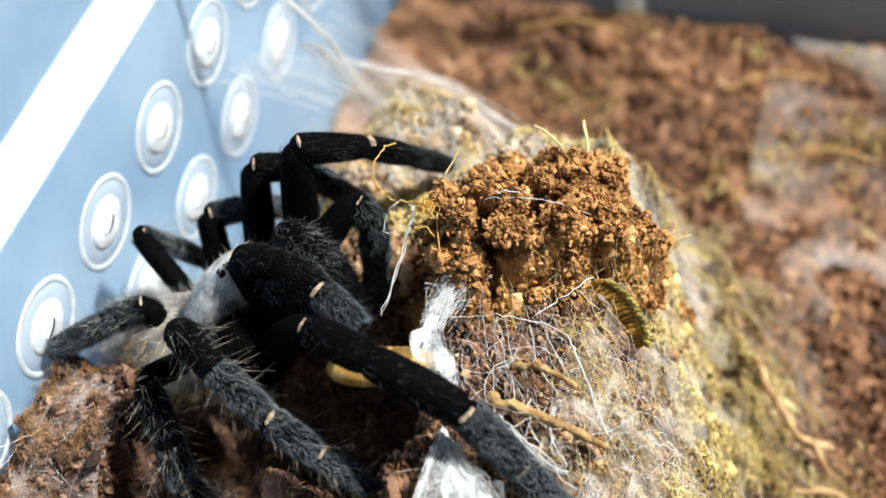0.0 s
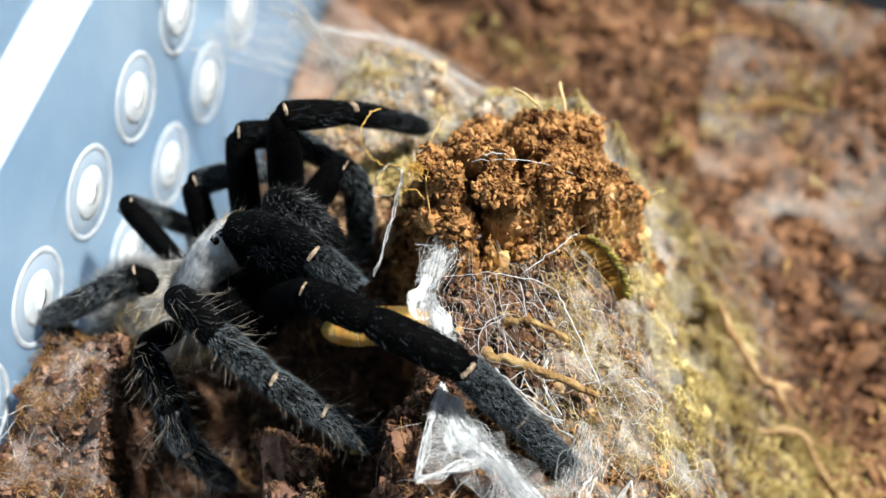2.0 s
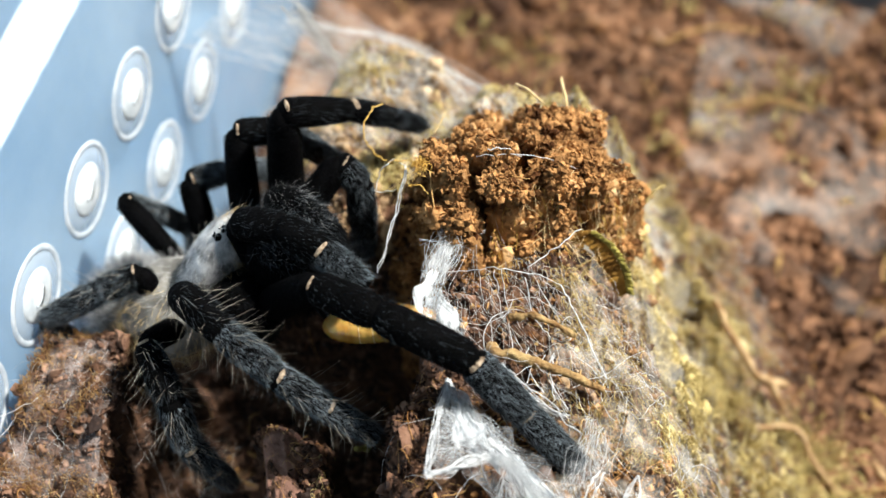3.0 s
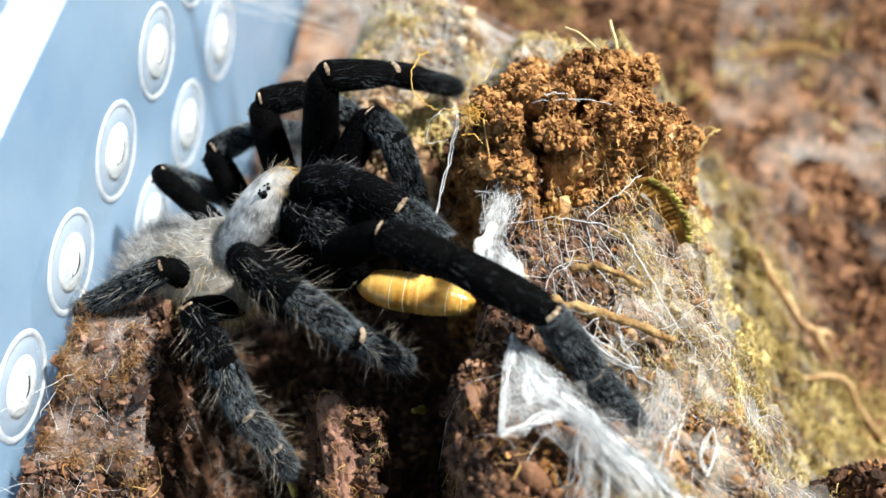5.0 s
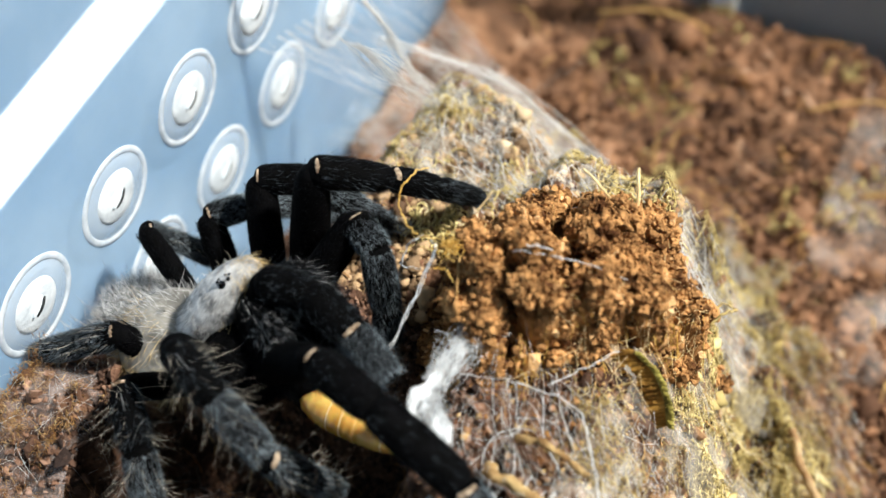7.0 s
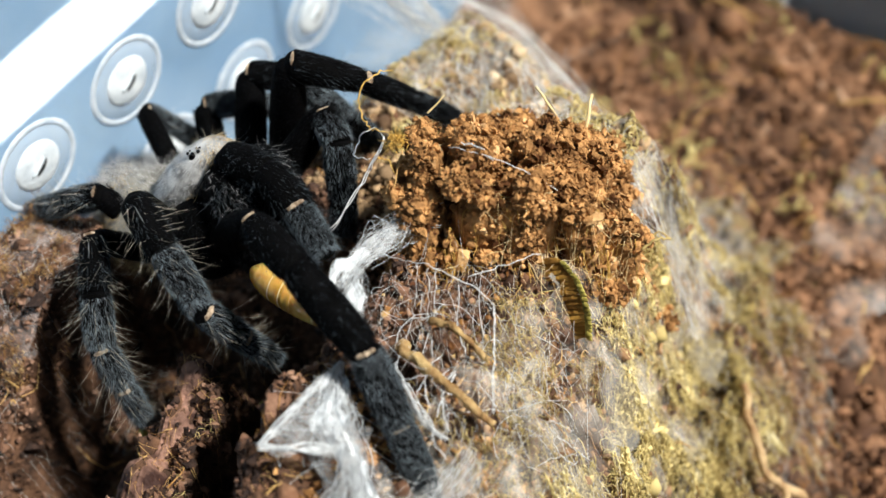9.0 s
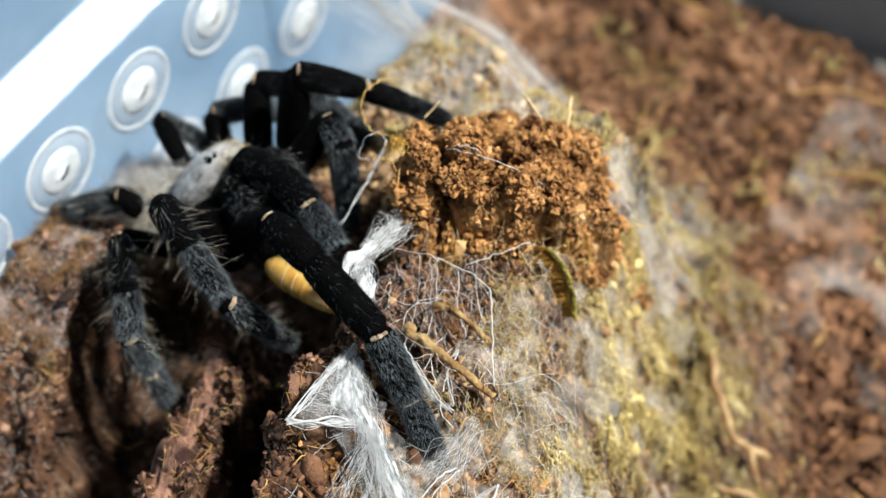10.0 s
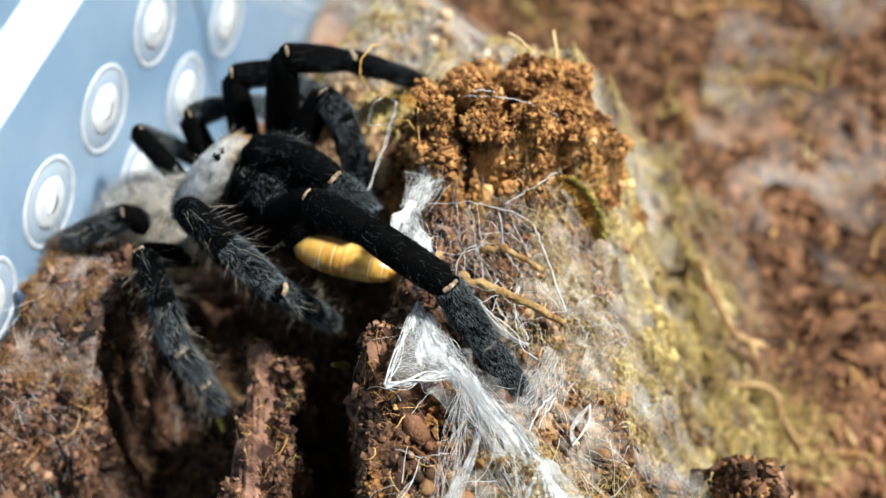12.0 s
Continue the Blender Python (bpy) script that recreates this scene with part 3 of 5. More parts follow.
coat(c, ax, 700, 1.2, -FW * 0.6, M_HAIR, "hair", ab, 0.02)
coat(c, ax, 350, 2.0, -FW * 0.6 + np.array([0, 0, 0.2]), M_BROWNHAIR, "long_hair", ab, 0.014, mess=0.35)
coat(c, ax, 6500, 1.5, -FW * 0.5 + np.array([0, 0, 0.2]), M_GREYHAIR, "grey_hair", ab, 0.014, mess=0.3)
coat(c, ax, 160, 3.0, -FW * 0.4 + np.array([0, 0.2, 0.5]), M_BRISTLE, "bristles", ab, 0.014, mess=0.4)

LEGS = {
    "r1": leg([(22, -10.5, 1), (29.5, -12.6, 11.2), (35.4, -14.4, 11.5), (43.6, -16.5, 9.3), (48.0, -18.5, 3.9), (52.6, -21.2, 0.4)],
              (1.9, 1.7, 1.75, 1.75, 1.6, 1.3), (1, 3, 4), 1.0, 0.25, bristle=0.35),
    "r2": leg([(18, -12, -1), (17.9, -15.2, 8.9), (22.6, -17.2, 7.6), (28.1, -19.2, 5.4), (30.0, -17.7, 0.8), (31.5, -15.8, -4.2)],
              (1.9, 1.7, 1.65, 1.45, 1.4, 1.05), (3, 4), 1.0, 0.5, bristle=1.5, fur=2),
    "r3": leg([(15, -11.4, -6), (13.3, -17.8, 3.0), (17.4, -22.0, 2.8), (19.4, -24.7, -0.7), (21.6, -25.5, -4.2), (22.9, -25.7, -9.2)],
              (1.2, 1.4, 1.6, 1.45, 1.3, 1.0), (1, 3, 4), 1.0, 0.9, bristle=1.9, fur=2),
    "r4": leg([(12.5, -11, -6), (9.6, -13.2, 1.9), (6.4, -14.3, 0.0), (0.9, -16.0, -3.8), (4.6, -14.6, -8.6), (6.2, -13.6, -10.6)],
              (1.2, 1.4, 1.5, 1.15, 1.05, 0.85), (1,), 1.0, 0.9, bristle=1.2, fur=1),
    "l4": leg([(12.6, -6.4, -1.6), (5.2, -2.6, 0.8), (7.2, -0.8, -2.6), (9.6, 1.6, -8), (9.0, 4.0, -14), (8, 5, -20)],
              (1.15, 1.15, 1.1, 1.0, 1.0, 0.8), (1,), 1.0, 0.9, bristle=0.8, fur=1),
    "l3": leg([(12.6, -1.5, -4.5), (9.1, 1.6, -0.5), (11.6, 4.6, -1.0), (14.0, 8.0, -4), (15.5, 11.0, -8), (16.5, 13, -10)],
              (1.5, 1.45, 1.4, 1.3, 1.2, 0.9), (1,), 1.0, 0.9, bristle=0.5, fur=1),
    "l2": leg([(17.0, -1.0, -2), (13.9, 4.2, 4.7), (17.8, 6.2, 4.6), (21.6, 8.4, -1.0), (23.2, 10.6, -6.0), (24.2, 12.4, -9)],
              (1.8, 1.6, 1.5, 1.35, 1.2, 0.9), (1,), 1.0, 0.5, fur=2),
    "l1": leg([(19.6, 1.0, -3), (20.6, 3.3, 10.8), (25.8, 7.1, 7.9), (28.2, 11.0, 3.0), (30.6, 15.0, -2.4)],
              (2.1, 1.75, 1.35, 1.3, 1.0), (1, 2), 1.0, 0.4, bristle=0.4, fur=4),
    "palp_r": leg([(22.5, -7.5, 2), (21.2, -6.6, 8.4), (25.5, -6.6, 8.9), (29.8, -7.8, 8.2), (34.0, -9.4, 6.4)],
                  (1.9, 1.75, 1.85, 1.7, 1.3), (3,), 1.2, 0.7, "hairy black feeler beside the jaws", bristle=0.5, fur=3),
    "palp_l": leg([(22.0, -2.5, 1), (24.9, 2.3, 7.6), (27.4, 0.8, 6.6), (29.6, -2.0, 2.4), (30.4, -3.6, 0)],
                  (1.9, 1.5, 1.6, 1.5, 1.2), (1,), 1.2, 0.6, "hairy black feeler beside the jaws", fur=1),
}

# ---- the prey ----
PUPA = (31.8, -11.9, 1.5)
pupa = thing("pupa", PUPA, "glossy amber-yellow beetle pupa held in the jaws", "pupa")
PW = np.array([0.98, -0.06, 0.04])


def pupa_r(k):
    return 1.85 * np.sqrt(np.clip(1 - np.abs(k) ** 2.6, 0.01, 1)) * (1 - 0.12 * k)


s = np.linspace(-1, 1, 49)
part("body", *tube(s[:, None] * PW * 5.5, pupa_r(s) * (1 - 0.05 * np.cos(s * 24) ** 8), 20, 0.95), M_PUPA, pupa)
for k in np.linspace(-0.6, 0.78, 7):
    part("segment_ring", *tube(np.array([[-0.05], [0.05]]) * PW + PW * 5.5 * k, pupa_r(k) * 0.985, 20, 0.95), M_STRAW, pupa)


# ---- the soil clump ----
def clump_lift(x, y):
    """How far the clump stands above the mound: highest in front, falling away behind."""
    top = 13.2 - 0.36 * np.maximum(x - 40, 0) - 0.33 * np.maximum(y - 2, 0) + 1.2 * bell(x, y, 45, 11, 2.5, 2.5) - 3.2 * bell(x, y, 40.6, 8.0, 2.6, 5.0)
    top = top - 6.0 * step(39.5, 34, x) * step(3, 8, y)
    w = np.exp(-(((x - 44.5) / 11.2) ** 2 + ((y - 4.8) / 10.8) ** 2) ** 2.6) * step(-1.6, 1.2, y + 3.6 - 0.85 * (x - 41.5))
    return np.maximum(top - mound_z(x, y), 0) * w


def clump_z(x, y):
    return on_mound(x, y) + clump_lift(x, y)


rng = np.random.default_rng(23)
clump = thing("soil_clump", (43, 5, 4), "crumbly orange-brown clump of damp coconut soil on the mound", "soil clump")
org = np.array([43, 5, 4.0])
N = 150
GX, GY = np.meshgrid(np.linspace(27, 59, N), np.linspace(-9, 20, N))
gx, gy = GX.ravel(), GY.ravel()
gz = clump_z(gx, gy) - 1.4 + 1.0 * fbm(gx, gy, 4.5, 3, 1.1) + 0.6 * fbm(gx, gy, 1.7, 4, 7.7)
pits = np.clip(fbm(gx, gy, 3.0, 3, 4.9) - 0.03, 0, 0.45)
gz = gz - 13.0 * pits
gz = np.where(clump_lift(gx, gy) > 0.6, gz, on_mound(gx, gy) - 2)
gf = (np.arange(N - 1)[:, None] * N + np.arange(N - 1)[None]).ravel()
part("core", np.stack([gx, gy, gz], 1) - org, np.stack([gf, gf + 1, gf + N + 1, gf + N], 1), M_CRUMB, clump)
CZ = gz.reshape(N, N)


def on_clump(x, y):
    i = np.clip(np.round((x - 27) / 32 * (N - 1)), 0, N - 1).astype(int)
    j = np.clip(np.round((y + 9) / 29 * (N - 1)), 0, N - 1).astype(int)
    return np.maximum(CZ[j, i], on_mound(x, y))


def clump_spots(n, low):
    x, y = rng.uniform(27, 58, n), rng.uniform(-9, 19, n)
    s = clump_lift(x, y) > low
    return x[s], y[s]


# rounded knots of soil with gaps between them, each a heap of small crumbs
kx, ky = clump_spots(900, 0.8)
open_air = np.array([noise.fractal(Vector((a / 3.0, b / 3.0, 4.9)), 1.0, 2.0, 3) for a, b in zip(kx, ky)]) < 0.02
kx, ky = kx[open_air], ky[open_air]
kr = np.minimum(rng.gamma(3.0, 0.22, len(kx)) + 0.35, 1.5)
kz = on_clump(kx, ky) + rng.uniform(-0.4, 1.35, len(kx)) * kr
knots = np.stack([kx, ky, kz], 1)
tagged(part("packed_soil", *clods(knots - org, kr * 0.8, 0.45, (0.6, 1.15)), M_CRUMB, clump), "rounded knots of soil", kind="stuff")
own = np.repeat(np.arange(len(kx)), np.maximum(70 * kr * kr, 20).astype(int))
way = rng.normal(size=(len(own), 3))
way[:, 2] = np.abs(way[:, 2]) * 1.1 - 0.35
way /= np.linalg.norm(way, axis=1, keepdims=True)
spots = knots[own] + way * (kr[own] * rng.uniform(0.6, 1.15, len(own)))[:, None]
px, py = clump_spots(15000, 0.5)
pz = on_clump(px, py) + rng.uniform(-0.3, 0.3, len(px))
sx, sy = clump_spots(9000, 0.8)
sz = on_clump(sx, sy) - rng.uniform(0.2, 5.0, len(sx))
spots = np.concatenate([spots, np.stack([px, py, pz], 1), np.stack([sx, sy, np.maximum(sz, on_mound(sx, sy))], 1)])
tagged(part("loose_soil", *clods(spots - org, np.minimum(rng.gamma(2.2, 0.07, len(spots)) + 0.06, 0.42), 0.6, (0.4, 1.35)), M_CRUMB, clump, smooth=False), "small orange-brown soil crumbs", kind="stuff")
fx, fy = clump_spots(2600, 0.6)
side = rng.uniform(0, 1, len(fx)) < 0.12 + 0.88 * step(42, 50, fx + 0.3 * (6 - fy))
fx, fy = fx[side], fy[side]
fz = on_clump(fx, fy) + rng.uniform(0.0, 1.0, len(fx))
tagged(part("flaky_soil", *clods(np.stack([fx, fy, fz], 1) - org, np.minimum(rng.gamma(2.6, 0.11, len(fx)) + 0.15, 0.7), 0.65, (0.12, 1.4)), M_FLAKE, clump, smooth=False), "pale orange curled soil flakes", kind="stuff")
way = rng.normal(size=(620, 3))
way /= np.linalg.norm(way, axis=1, keepdims=True)
hang = np.array([36.9, -2.2, 8.6]) + way * np.array([1.55, 1.2, 1.3]) * rng.uniform(0.5, 1.05, (620, 1))
tagged(part("hanging_soil", *clods(hang - org, rng.gamma(2.2, 0.08, 620) + 0.1, 0.6, (0.4, 1.35)), M_CRUMB, clump, smooth=False), "knot of soil hanging at the clump edge", kind="stuff")
shapes = []
for k in range(8):
    b = bmesh.new()
    bmesh.ops.create_icosphere(b, subdivisions=2, radius=0.65)
    for q in b.verts:
        q.co *= 1 + 0.9 * noise.noise(q.co * 1.9 + Vector((k * 7.1, 0, 0))) + 0.7 * noise.noise(q.co * 4.5 + Vector((0, k * 5.3, 0)))
    me = bpy.data.meshes.new("crumb")
    b.to_mesh(me)
    b.free()
    me.transform(Matrix.Diagonal((MM, MM * 0.8, MM * 0.75, 1)))
    me.polygons.foreach_set("use_smooth", [True] * len(me.polygons))
    me.materials.append(M_CRUMB)
    shapes.append(me)
px, py = clump_spots(360, 2.0)
for x, y, z, k in zip(px, py, on_clump(px, py), range(999)):
    ob = new("crumb", shapes[k % 8])
    ob.parent = clump
    ob.location = (Vector((x, y, z + 0.25)) - Vector(org)) * MM
    ob.rotation_euler = rng.uniform(0, 6.28, 3)
    ob.scale = [rng.uniform(0.35, 0.8)] * 3


# ---- loose soil, moss, fibres and web over the mound ----
def scatter(n, x0, x1, y0, y1, weight):
    x, y = rng.uniform(x0, x1, n), rng.uniform(y0, y1, n)
    s = rng.uniform(0, 1, n) < weight(x, y)
    return x[s], y[s]


def mossy(x, y):
    return step(44, 52, x + 0.35 * np.maximum(y, 0)) * (1 - 0.75 * step(68, 76, x))


def stuff(name, vf, material, label, category, smooth=True):
    return thing(name, (0, 0, 0), label, category, kind="stuff", data=mesh(name, *vf, material, smooth))


def strands(x, y, zfun, length, rad, lift, curl, seg=5, sides=3, head=None, spread=0.6):
    """Curved fibres lying on a surface."""
    n = len(x)
    a = rng.uniform(0, 2 * np.pi, n) if head is None else rng.normal(head, spread, n)
    s = np.linspace(0, 1, seg + 1)
    da = rng.normal(0, curl, n)
    L = length * rng.gamma(3, 0.33, n)
    ang = a[:, None] + da[:, None] * s[None]
    px = x[:, None] + np.cumsum(np.cos(ang) * L[:, None] / seg, 1)
    py = y[:, None] + np.cumsum(np.sin(ang) * L[:, None] / seg, 1)
    pz = zfun(px.ravel(), py.ravel()).reshape(px.shape)
    pz = 0.5 * pz + 0.5 * pz.mean(1, keepdims=True) + lift * (0.3 + np.sin(np.pi * s)[None] * rng.uniform(0, 1, (n, 1))) + rng.uniform(0, lift, (n, 1))
    p = np.stack([px, py, pz], 2)
    t = np.gradient(p, axis=1)
    t /= np.linalg.norm(t, axis=2, keepdims=True) + 1e-9
    u = np.cross(t, [0.3, 0.2, 0.93])
    u /= np.linalg.norm(u, axis=2, keepdims=True) + 1e-9
    w = np.cross(t, u)
    rr = rad * rng.uniform(0.6, 1.5, (n, 1, 1)) * (1 - 0.5 * s[None, :, None])
    ang = np.arange(sides) * 2 * np.pi / sides
    v = np.stack([p + rr * (np.cos(q) * u + np.sin(q) * w) for q in ang], 2).reshape(-1, 3)
    f = np.array([[i * sides + j, i * sides + (j + 1) % sides, (i + 1) * sides + (j + 1) % sides, (i + 1) * sides + j] for i in range(seg) for j in range(sides)])
    f = (np.arange(n)[:, None, None] * ((seg + 1) * sides) + f[None]).reshape(-1, 4)
    return v, f



def patch(x, y, scale, z):
    return fbm(x, y, scale, 3, z)


x, y = scatter(20000, 1.5, 90, -58, 68, lambda x, y: (0.9 - 0.75 * mossy(x, y)) * ((x > 42) | (y > 2)))
stuff("mound_crumbs", clods(np.stack([x, y, on_mound(x, y) + 0.1], 1), rng.gamma(2.0, 0.13, len(x)) + 0.14), M_DARKCRUMB, "loose brown soil crumbs on the mound", "soil")
x, y = scatter(17000, 40, 84, -46, 50, mossy)
on_strip = lambda x, y: step(2.6, 1.4, np.abs(x - 26.0 - 0.3 * np.maximum(-21 - y, 0))) * step(-18, -20, y)
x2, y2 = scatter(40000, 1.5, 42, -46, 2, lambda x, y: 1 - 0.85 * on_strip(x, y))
stuff("hollow_crumbs", clods(np.stack([x2, y2, on_mound(x2, y2) + 0.1], 1), rng.gamma(1.5, 0.085, len(x2)) + 0.08, 0.6, (0.18, 1.35)), M_LEDGECRUMB, "reddish-brown soil crumbs in the hollow and on the ledge, darkened for shade", "soil", False)
stuff("slope_crumbs", clods(np.stack([x, y, on_mound(x, y) + 0.1], 1), rng.gamma(2.0, 0.11, len(x)) + 0.12, 0.4, (0.4, 1.2)), M_TANCRUMB, "tan plant crumbs on the slope", "litter")
x, y = scatter(34000, 12, 150, -20, 85, lambda x, y: on_mound(np.minimum(x, 91.9), np.clip(y, -59, 69)) < ground_z(x, y) + 1.5)
stuff("ground_crumbs", clods(np.stack([x, y, ground_z(x, y) + 1.8 * fbm(x, y, 14, 3) + rng.uniform(-0.4, 0.7, len(x))], 1), rng.gamma(1.5, 0.2, len(x)) + 0.18, 0.6, (0.25, 1.4)), M_FARCRUMB, "coarse brown soil crumbs on the box floor", "soil")

x, y = scatter(700, 36, 84, -46, 50, lambda x, y: mossy(x, y) * (1 - 0.6 * step(60, 70, x)))
stuff("bark_chips", clods(np.stack([x, y, on_mound(x, y) + 0.5], 1), np.minimum(rng.gamma(2.0, 0.1, len(x)) + 0.12, 0.32), 0.6, (0.12, 1.3)), M_CHIP, "small flat bark chips and leaf bits on the slope", "litter")
x, y = scatter(60000, 38, 80, -46, 48, lambda x, y: mossy(x, y) * step(0.0, 0.3, patch(x, y, 7, 2.2) + 0.2 * step(52, 60, x) * step(-12, 6, y)))
stuff("moss", strands(x, y, on_mound, 0.85, 0.04, 0.9, 1.6, 4), M_MOSS, "dry yellow-green moss sprigs on the slope", "moss")
x, y = scatter(4600, 1.5, 11, -30, -14, lambda x, y: step(0.0, 0.3, patch(x, y, 3.5, 6.1) + 0.35 * step(5, 2, x)))
stuff("moss_ledge", strands(x, y, on_mound, 0.5, 0.026, 0.8, 2.0, 4), M_LEDGEMOSS, "golden moss on the ledge by the wall", "moss")
x, y = scatter(11000, 12, 50, 9, 48, lambda x, y: step(0.0, 0.3, patch(x, y, 6, 5.2)) * (clump_lift(x, y) < 0.5))
stuff("moss_back", strands(x, y, on_mound, 1.2, 0.09, 0.9, 2.2, 4), M_CUSHION, "dry yellow-green moss on the back of the mound", "moss")
x, y = scatter(90000, 50, 80, -20, 44, lambda x, y: step(-0.15, 0.12, patch(x, y, 5, 3.7)) * step(54, 58, x + 0.35 * y) * step(72, 68, x + 0.35 * y))
stuff("moss_cushions", strands(x, y, on_mound, 0.7, 0.06, 1.3, 1.8, 4), M_CUSHION, "soft yellow-green moss cushions on the outer slope", "moss")
# tan litter, paler in colour to make up for sunlight missing beside the clump
x, y = scatter(15000, 12, 48, 2, 46, lambda x, y: step(-0.5, 0.0, patch(x, y, 7, 8.8)) * (clump_lift(x, y) < 0.5))
stuff("back_crumbs", clods(np.stack([x, y, on_mound(x, y) + 0.2], 1), rng.gamma(2.0, 0.12, len(x)) + 0.14), M_BACKCRUMB, "tan plant crumbs behind the spider, lightened to offset shade", "litter")
x, y = scatter(7000, 52, 80, -16, 44, lambda x, y: step(0.02, 0.2, patch(x, y, 5, 3.7)) * step(55, 58, x + 0.35 * y) * step(72, 68, x + 0.35 * y))
stuff("moss_lumps", clods(np.stack([x, y, on_mound(x, y) + 0.5], 1), rng.gamma(2.0, 0.13, len(x)) + 0.12, 0.65, (0.3, 1.3)), M_CUSHION, "rounded pale yellow-green moss lumps on the outer slope", "moss")
x, y = scatter(6000, 20, 150, -10, 84, lambda x, y: step(0.30, 0.46, patch(x, y, 11, 6.6)))
stuff("ground_moss", strands(x, y, ground_z, 1.6, 0.2, 2.0, 2.0, 4), M_CUSHION, "scattered yellow-green moss bits on the box soil", "moss")
x, y = scatter(3600, 66, 94, -8, 18, lambda x, y: step(-0.05, 0.3, patch(x, y, 5, 9.3)) * np.exp(-((x + y - 83) / 6.5) ** 2))
stuff("toe_moss", strands(x, y, lambda x, y: np.maximum(on_mound(np.minimum(x, 91.9), y), ground_z(x, y)) + 1.0, 1.3, 0.12, 1.2, 1.6, 4), M_CUSHION, "pale yellow-green moss along the foot of the slope", "moss")
x, y = scatter(2000, 2, 80, -45, 60, lambda x, y: 0.2 + 0.8 * mossy(x, y))
stuff("fibres", strands(x, y, on_mound, 2.4, 0.07, 0.6, 1.4), M_TAN, "tan coconut fibres on the mound", "fibres")
x, y = scatter(1500, 44, 78, -48, 40, mossy)
stuff("web_mat", strands(x, y, on_mound, 5.0, 0.02, 1.4, 0.5, 6, head=-0.7, spread=0.45), M_WEB, "thin whitish web threads hanging down the slope", "web")
x, y = scatter(500, 2, 16, -45, -15, lambda x, y: 0 * x + 0.8)
stuff("web_patch", strands(x, y, on_mound, 3.0, 0.018, 0.5, 0.6, 5), M_WEB, "thin whitish web laid over the soil", "web")
x, y = scatter(2600, 10, 60, 14, 45, lambda x, y: 0 * x + 0.9)
stuff("web_veil", strands(x, y, on_mound, 7.0, 0.035, 1.0, 0.4, 6, head=2.4, spread=0.5), M_WEB, "whitish web over the back of the mound", "web")
x, y = scatter(600, 5, 150, -20, 84, lambda x, y: 0 * x + 1)
stuff("ground_fibres", strands(x, y, ground_z, 4.0, 0.12, 1.6, 1.0), M_TAN, "tan fibres lying on the soil", "fibres")


x, y = scatter(5200, 42, 68, -46, -14, lambda x, y: step(-0.1, 0.25, patch(x, y, 5, 7.4)))
stuff("bank_crumbs", clods(np.stack([x, y, on_mound(x, y) + 0.45], 1), np.minimum(rng.gamma(1.6, 0.1, len(x)) + 0.12, 0.4), 0.6, (0.2, 1.35)), M_CRUMB, "orange-brown soil crumbs among the moss on the bank", "soil", False)
x, y = scatter(110, 43, 64, -42, -6, lambda x, y: 0 * x + 1)
stuff("web_wisps", strands(x, y, on_mound, 6.0, 0.032, 1.5, 1.3, 12, 4), M_SILK, "loose wavy white web wisps on the bank", "web")
x, y = scatter(1100, 14, 44, -46, -15, lambda x, y: 0 * x + 0.9)
stuff("bank_fibres", strands(x, y, on_mound, 1.5, 0.022, 0.6, 0.9), M_TAN, "thin tan root fibres hanging from the banks of the hollow", "fibres")
x, y = scatter(500, 28, 37, -38, -19, lambda x, y: np.exp(-((x - 30.3 - 0.3 * np.maximum(-21 - y, 0)) / 0.8) ** 2))
stuff("pillar_moss", strands(x, y, on_mound, 0.7, 0.035, 0.7, 2.0, 4), M_CUSHION, "strip of yellow-green moss on the soil pillar", "moss")
x, y = scatter(4000, 64, 84, -12, 11, lambda x, y: step(-0.05, 0.3, patch(x, y, 7, 9.3)) * np.exp(-((x - 77 + 0.25 * y) / 6) ** 2))
stuff("moss_foot", strands(x, y, lambda x, y: np.maximum(on_mound(x, y), ground_z(x, y)), 1.2, 0.075, 2.2, 1.8, 4), M_CUSHION, "yellow moss tufts at the foot of the slope", "moss")


def film(name, x0, x1, y0, y1, zfun, lift, label, want, material=M_VEIL):
    """A thin web film hung just above a surface."""
    nx, ny = int((x1 - x0) / 0.9), int((y1 - y0) / 0.9)
    X, Y = np.meshgrid(np.linspace(x0, x1, nx), np.linspace(y0, y1, ny))
    x, y = X.ravel(), Y.ravel()
    z = zfun(x, y)
    Z = z.reshape(ny, nx)
    for _ in range(6):
        Z = np.maximum(Z, 0.25 * (np.roll(Z, 1, 0) + np.roll(Z, -1, 0) + np.roll(Z, 1, 1) + np.roll(Z, -1, 1)))
    top = np.stack([x, y, Z.ravel() + lift + 0.35 * fbm(x, y, 5, 3, 9.9)], 1)
    f = (np.arange(ny - 1)[:, None] * nx + np.arange(nx - 1)[None]).ravel()
    faces = np.stack([f, f + 1, f + nx + 1, f + nx], 1)
    return stuff(name, (top, faces[want(x, y)[faces].all(1)]), material, label, "web")


film("web_film", 47, 82, -46, 44, on_mound, 0.8, "greyish web film over the mossy slope", lambda x, y: (mossy(x, y) > 0.5) & (x + 0.35 * y < 57))
film("web_film_back", 16, 60, 0, 48, on_mound, 1.0, "whitish web film over the back of the mound", lambda x, y: (on_mound(x, y) > -34) & (clump_lift(x, y) < 0.3) & (0.45 * x + 0.89 * y > 16) & (patch(x, y, 8, 3.1) > -0.25))
film("web_film_floor", 20, 150, 10, 84, lambda x, y: ground_z(x, y) + 0 * x, 1.9, "thin web film over the soil of the box", lambda x, y: (y > 26 + 0.12 * (x - 60)) & (x > 58) & (patch(x, y, 16, 2.9) > -0.14), M_FLOORVEIL)
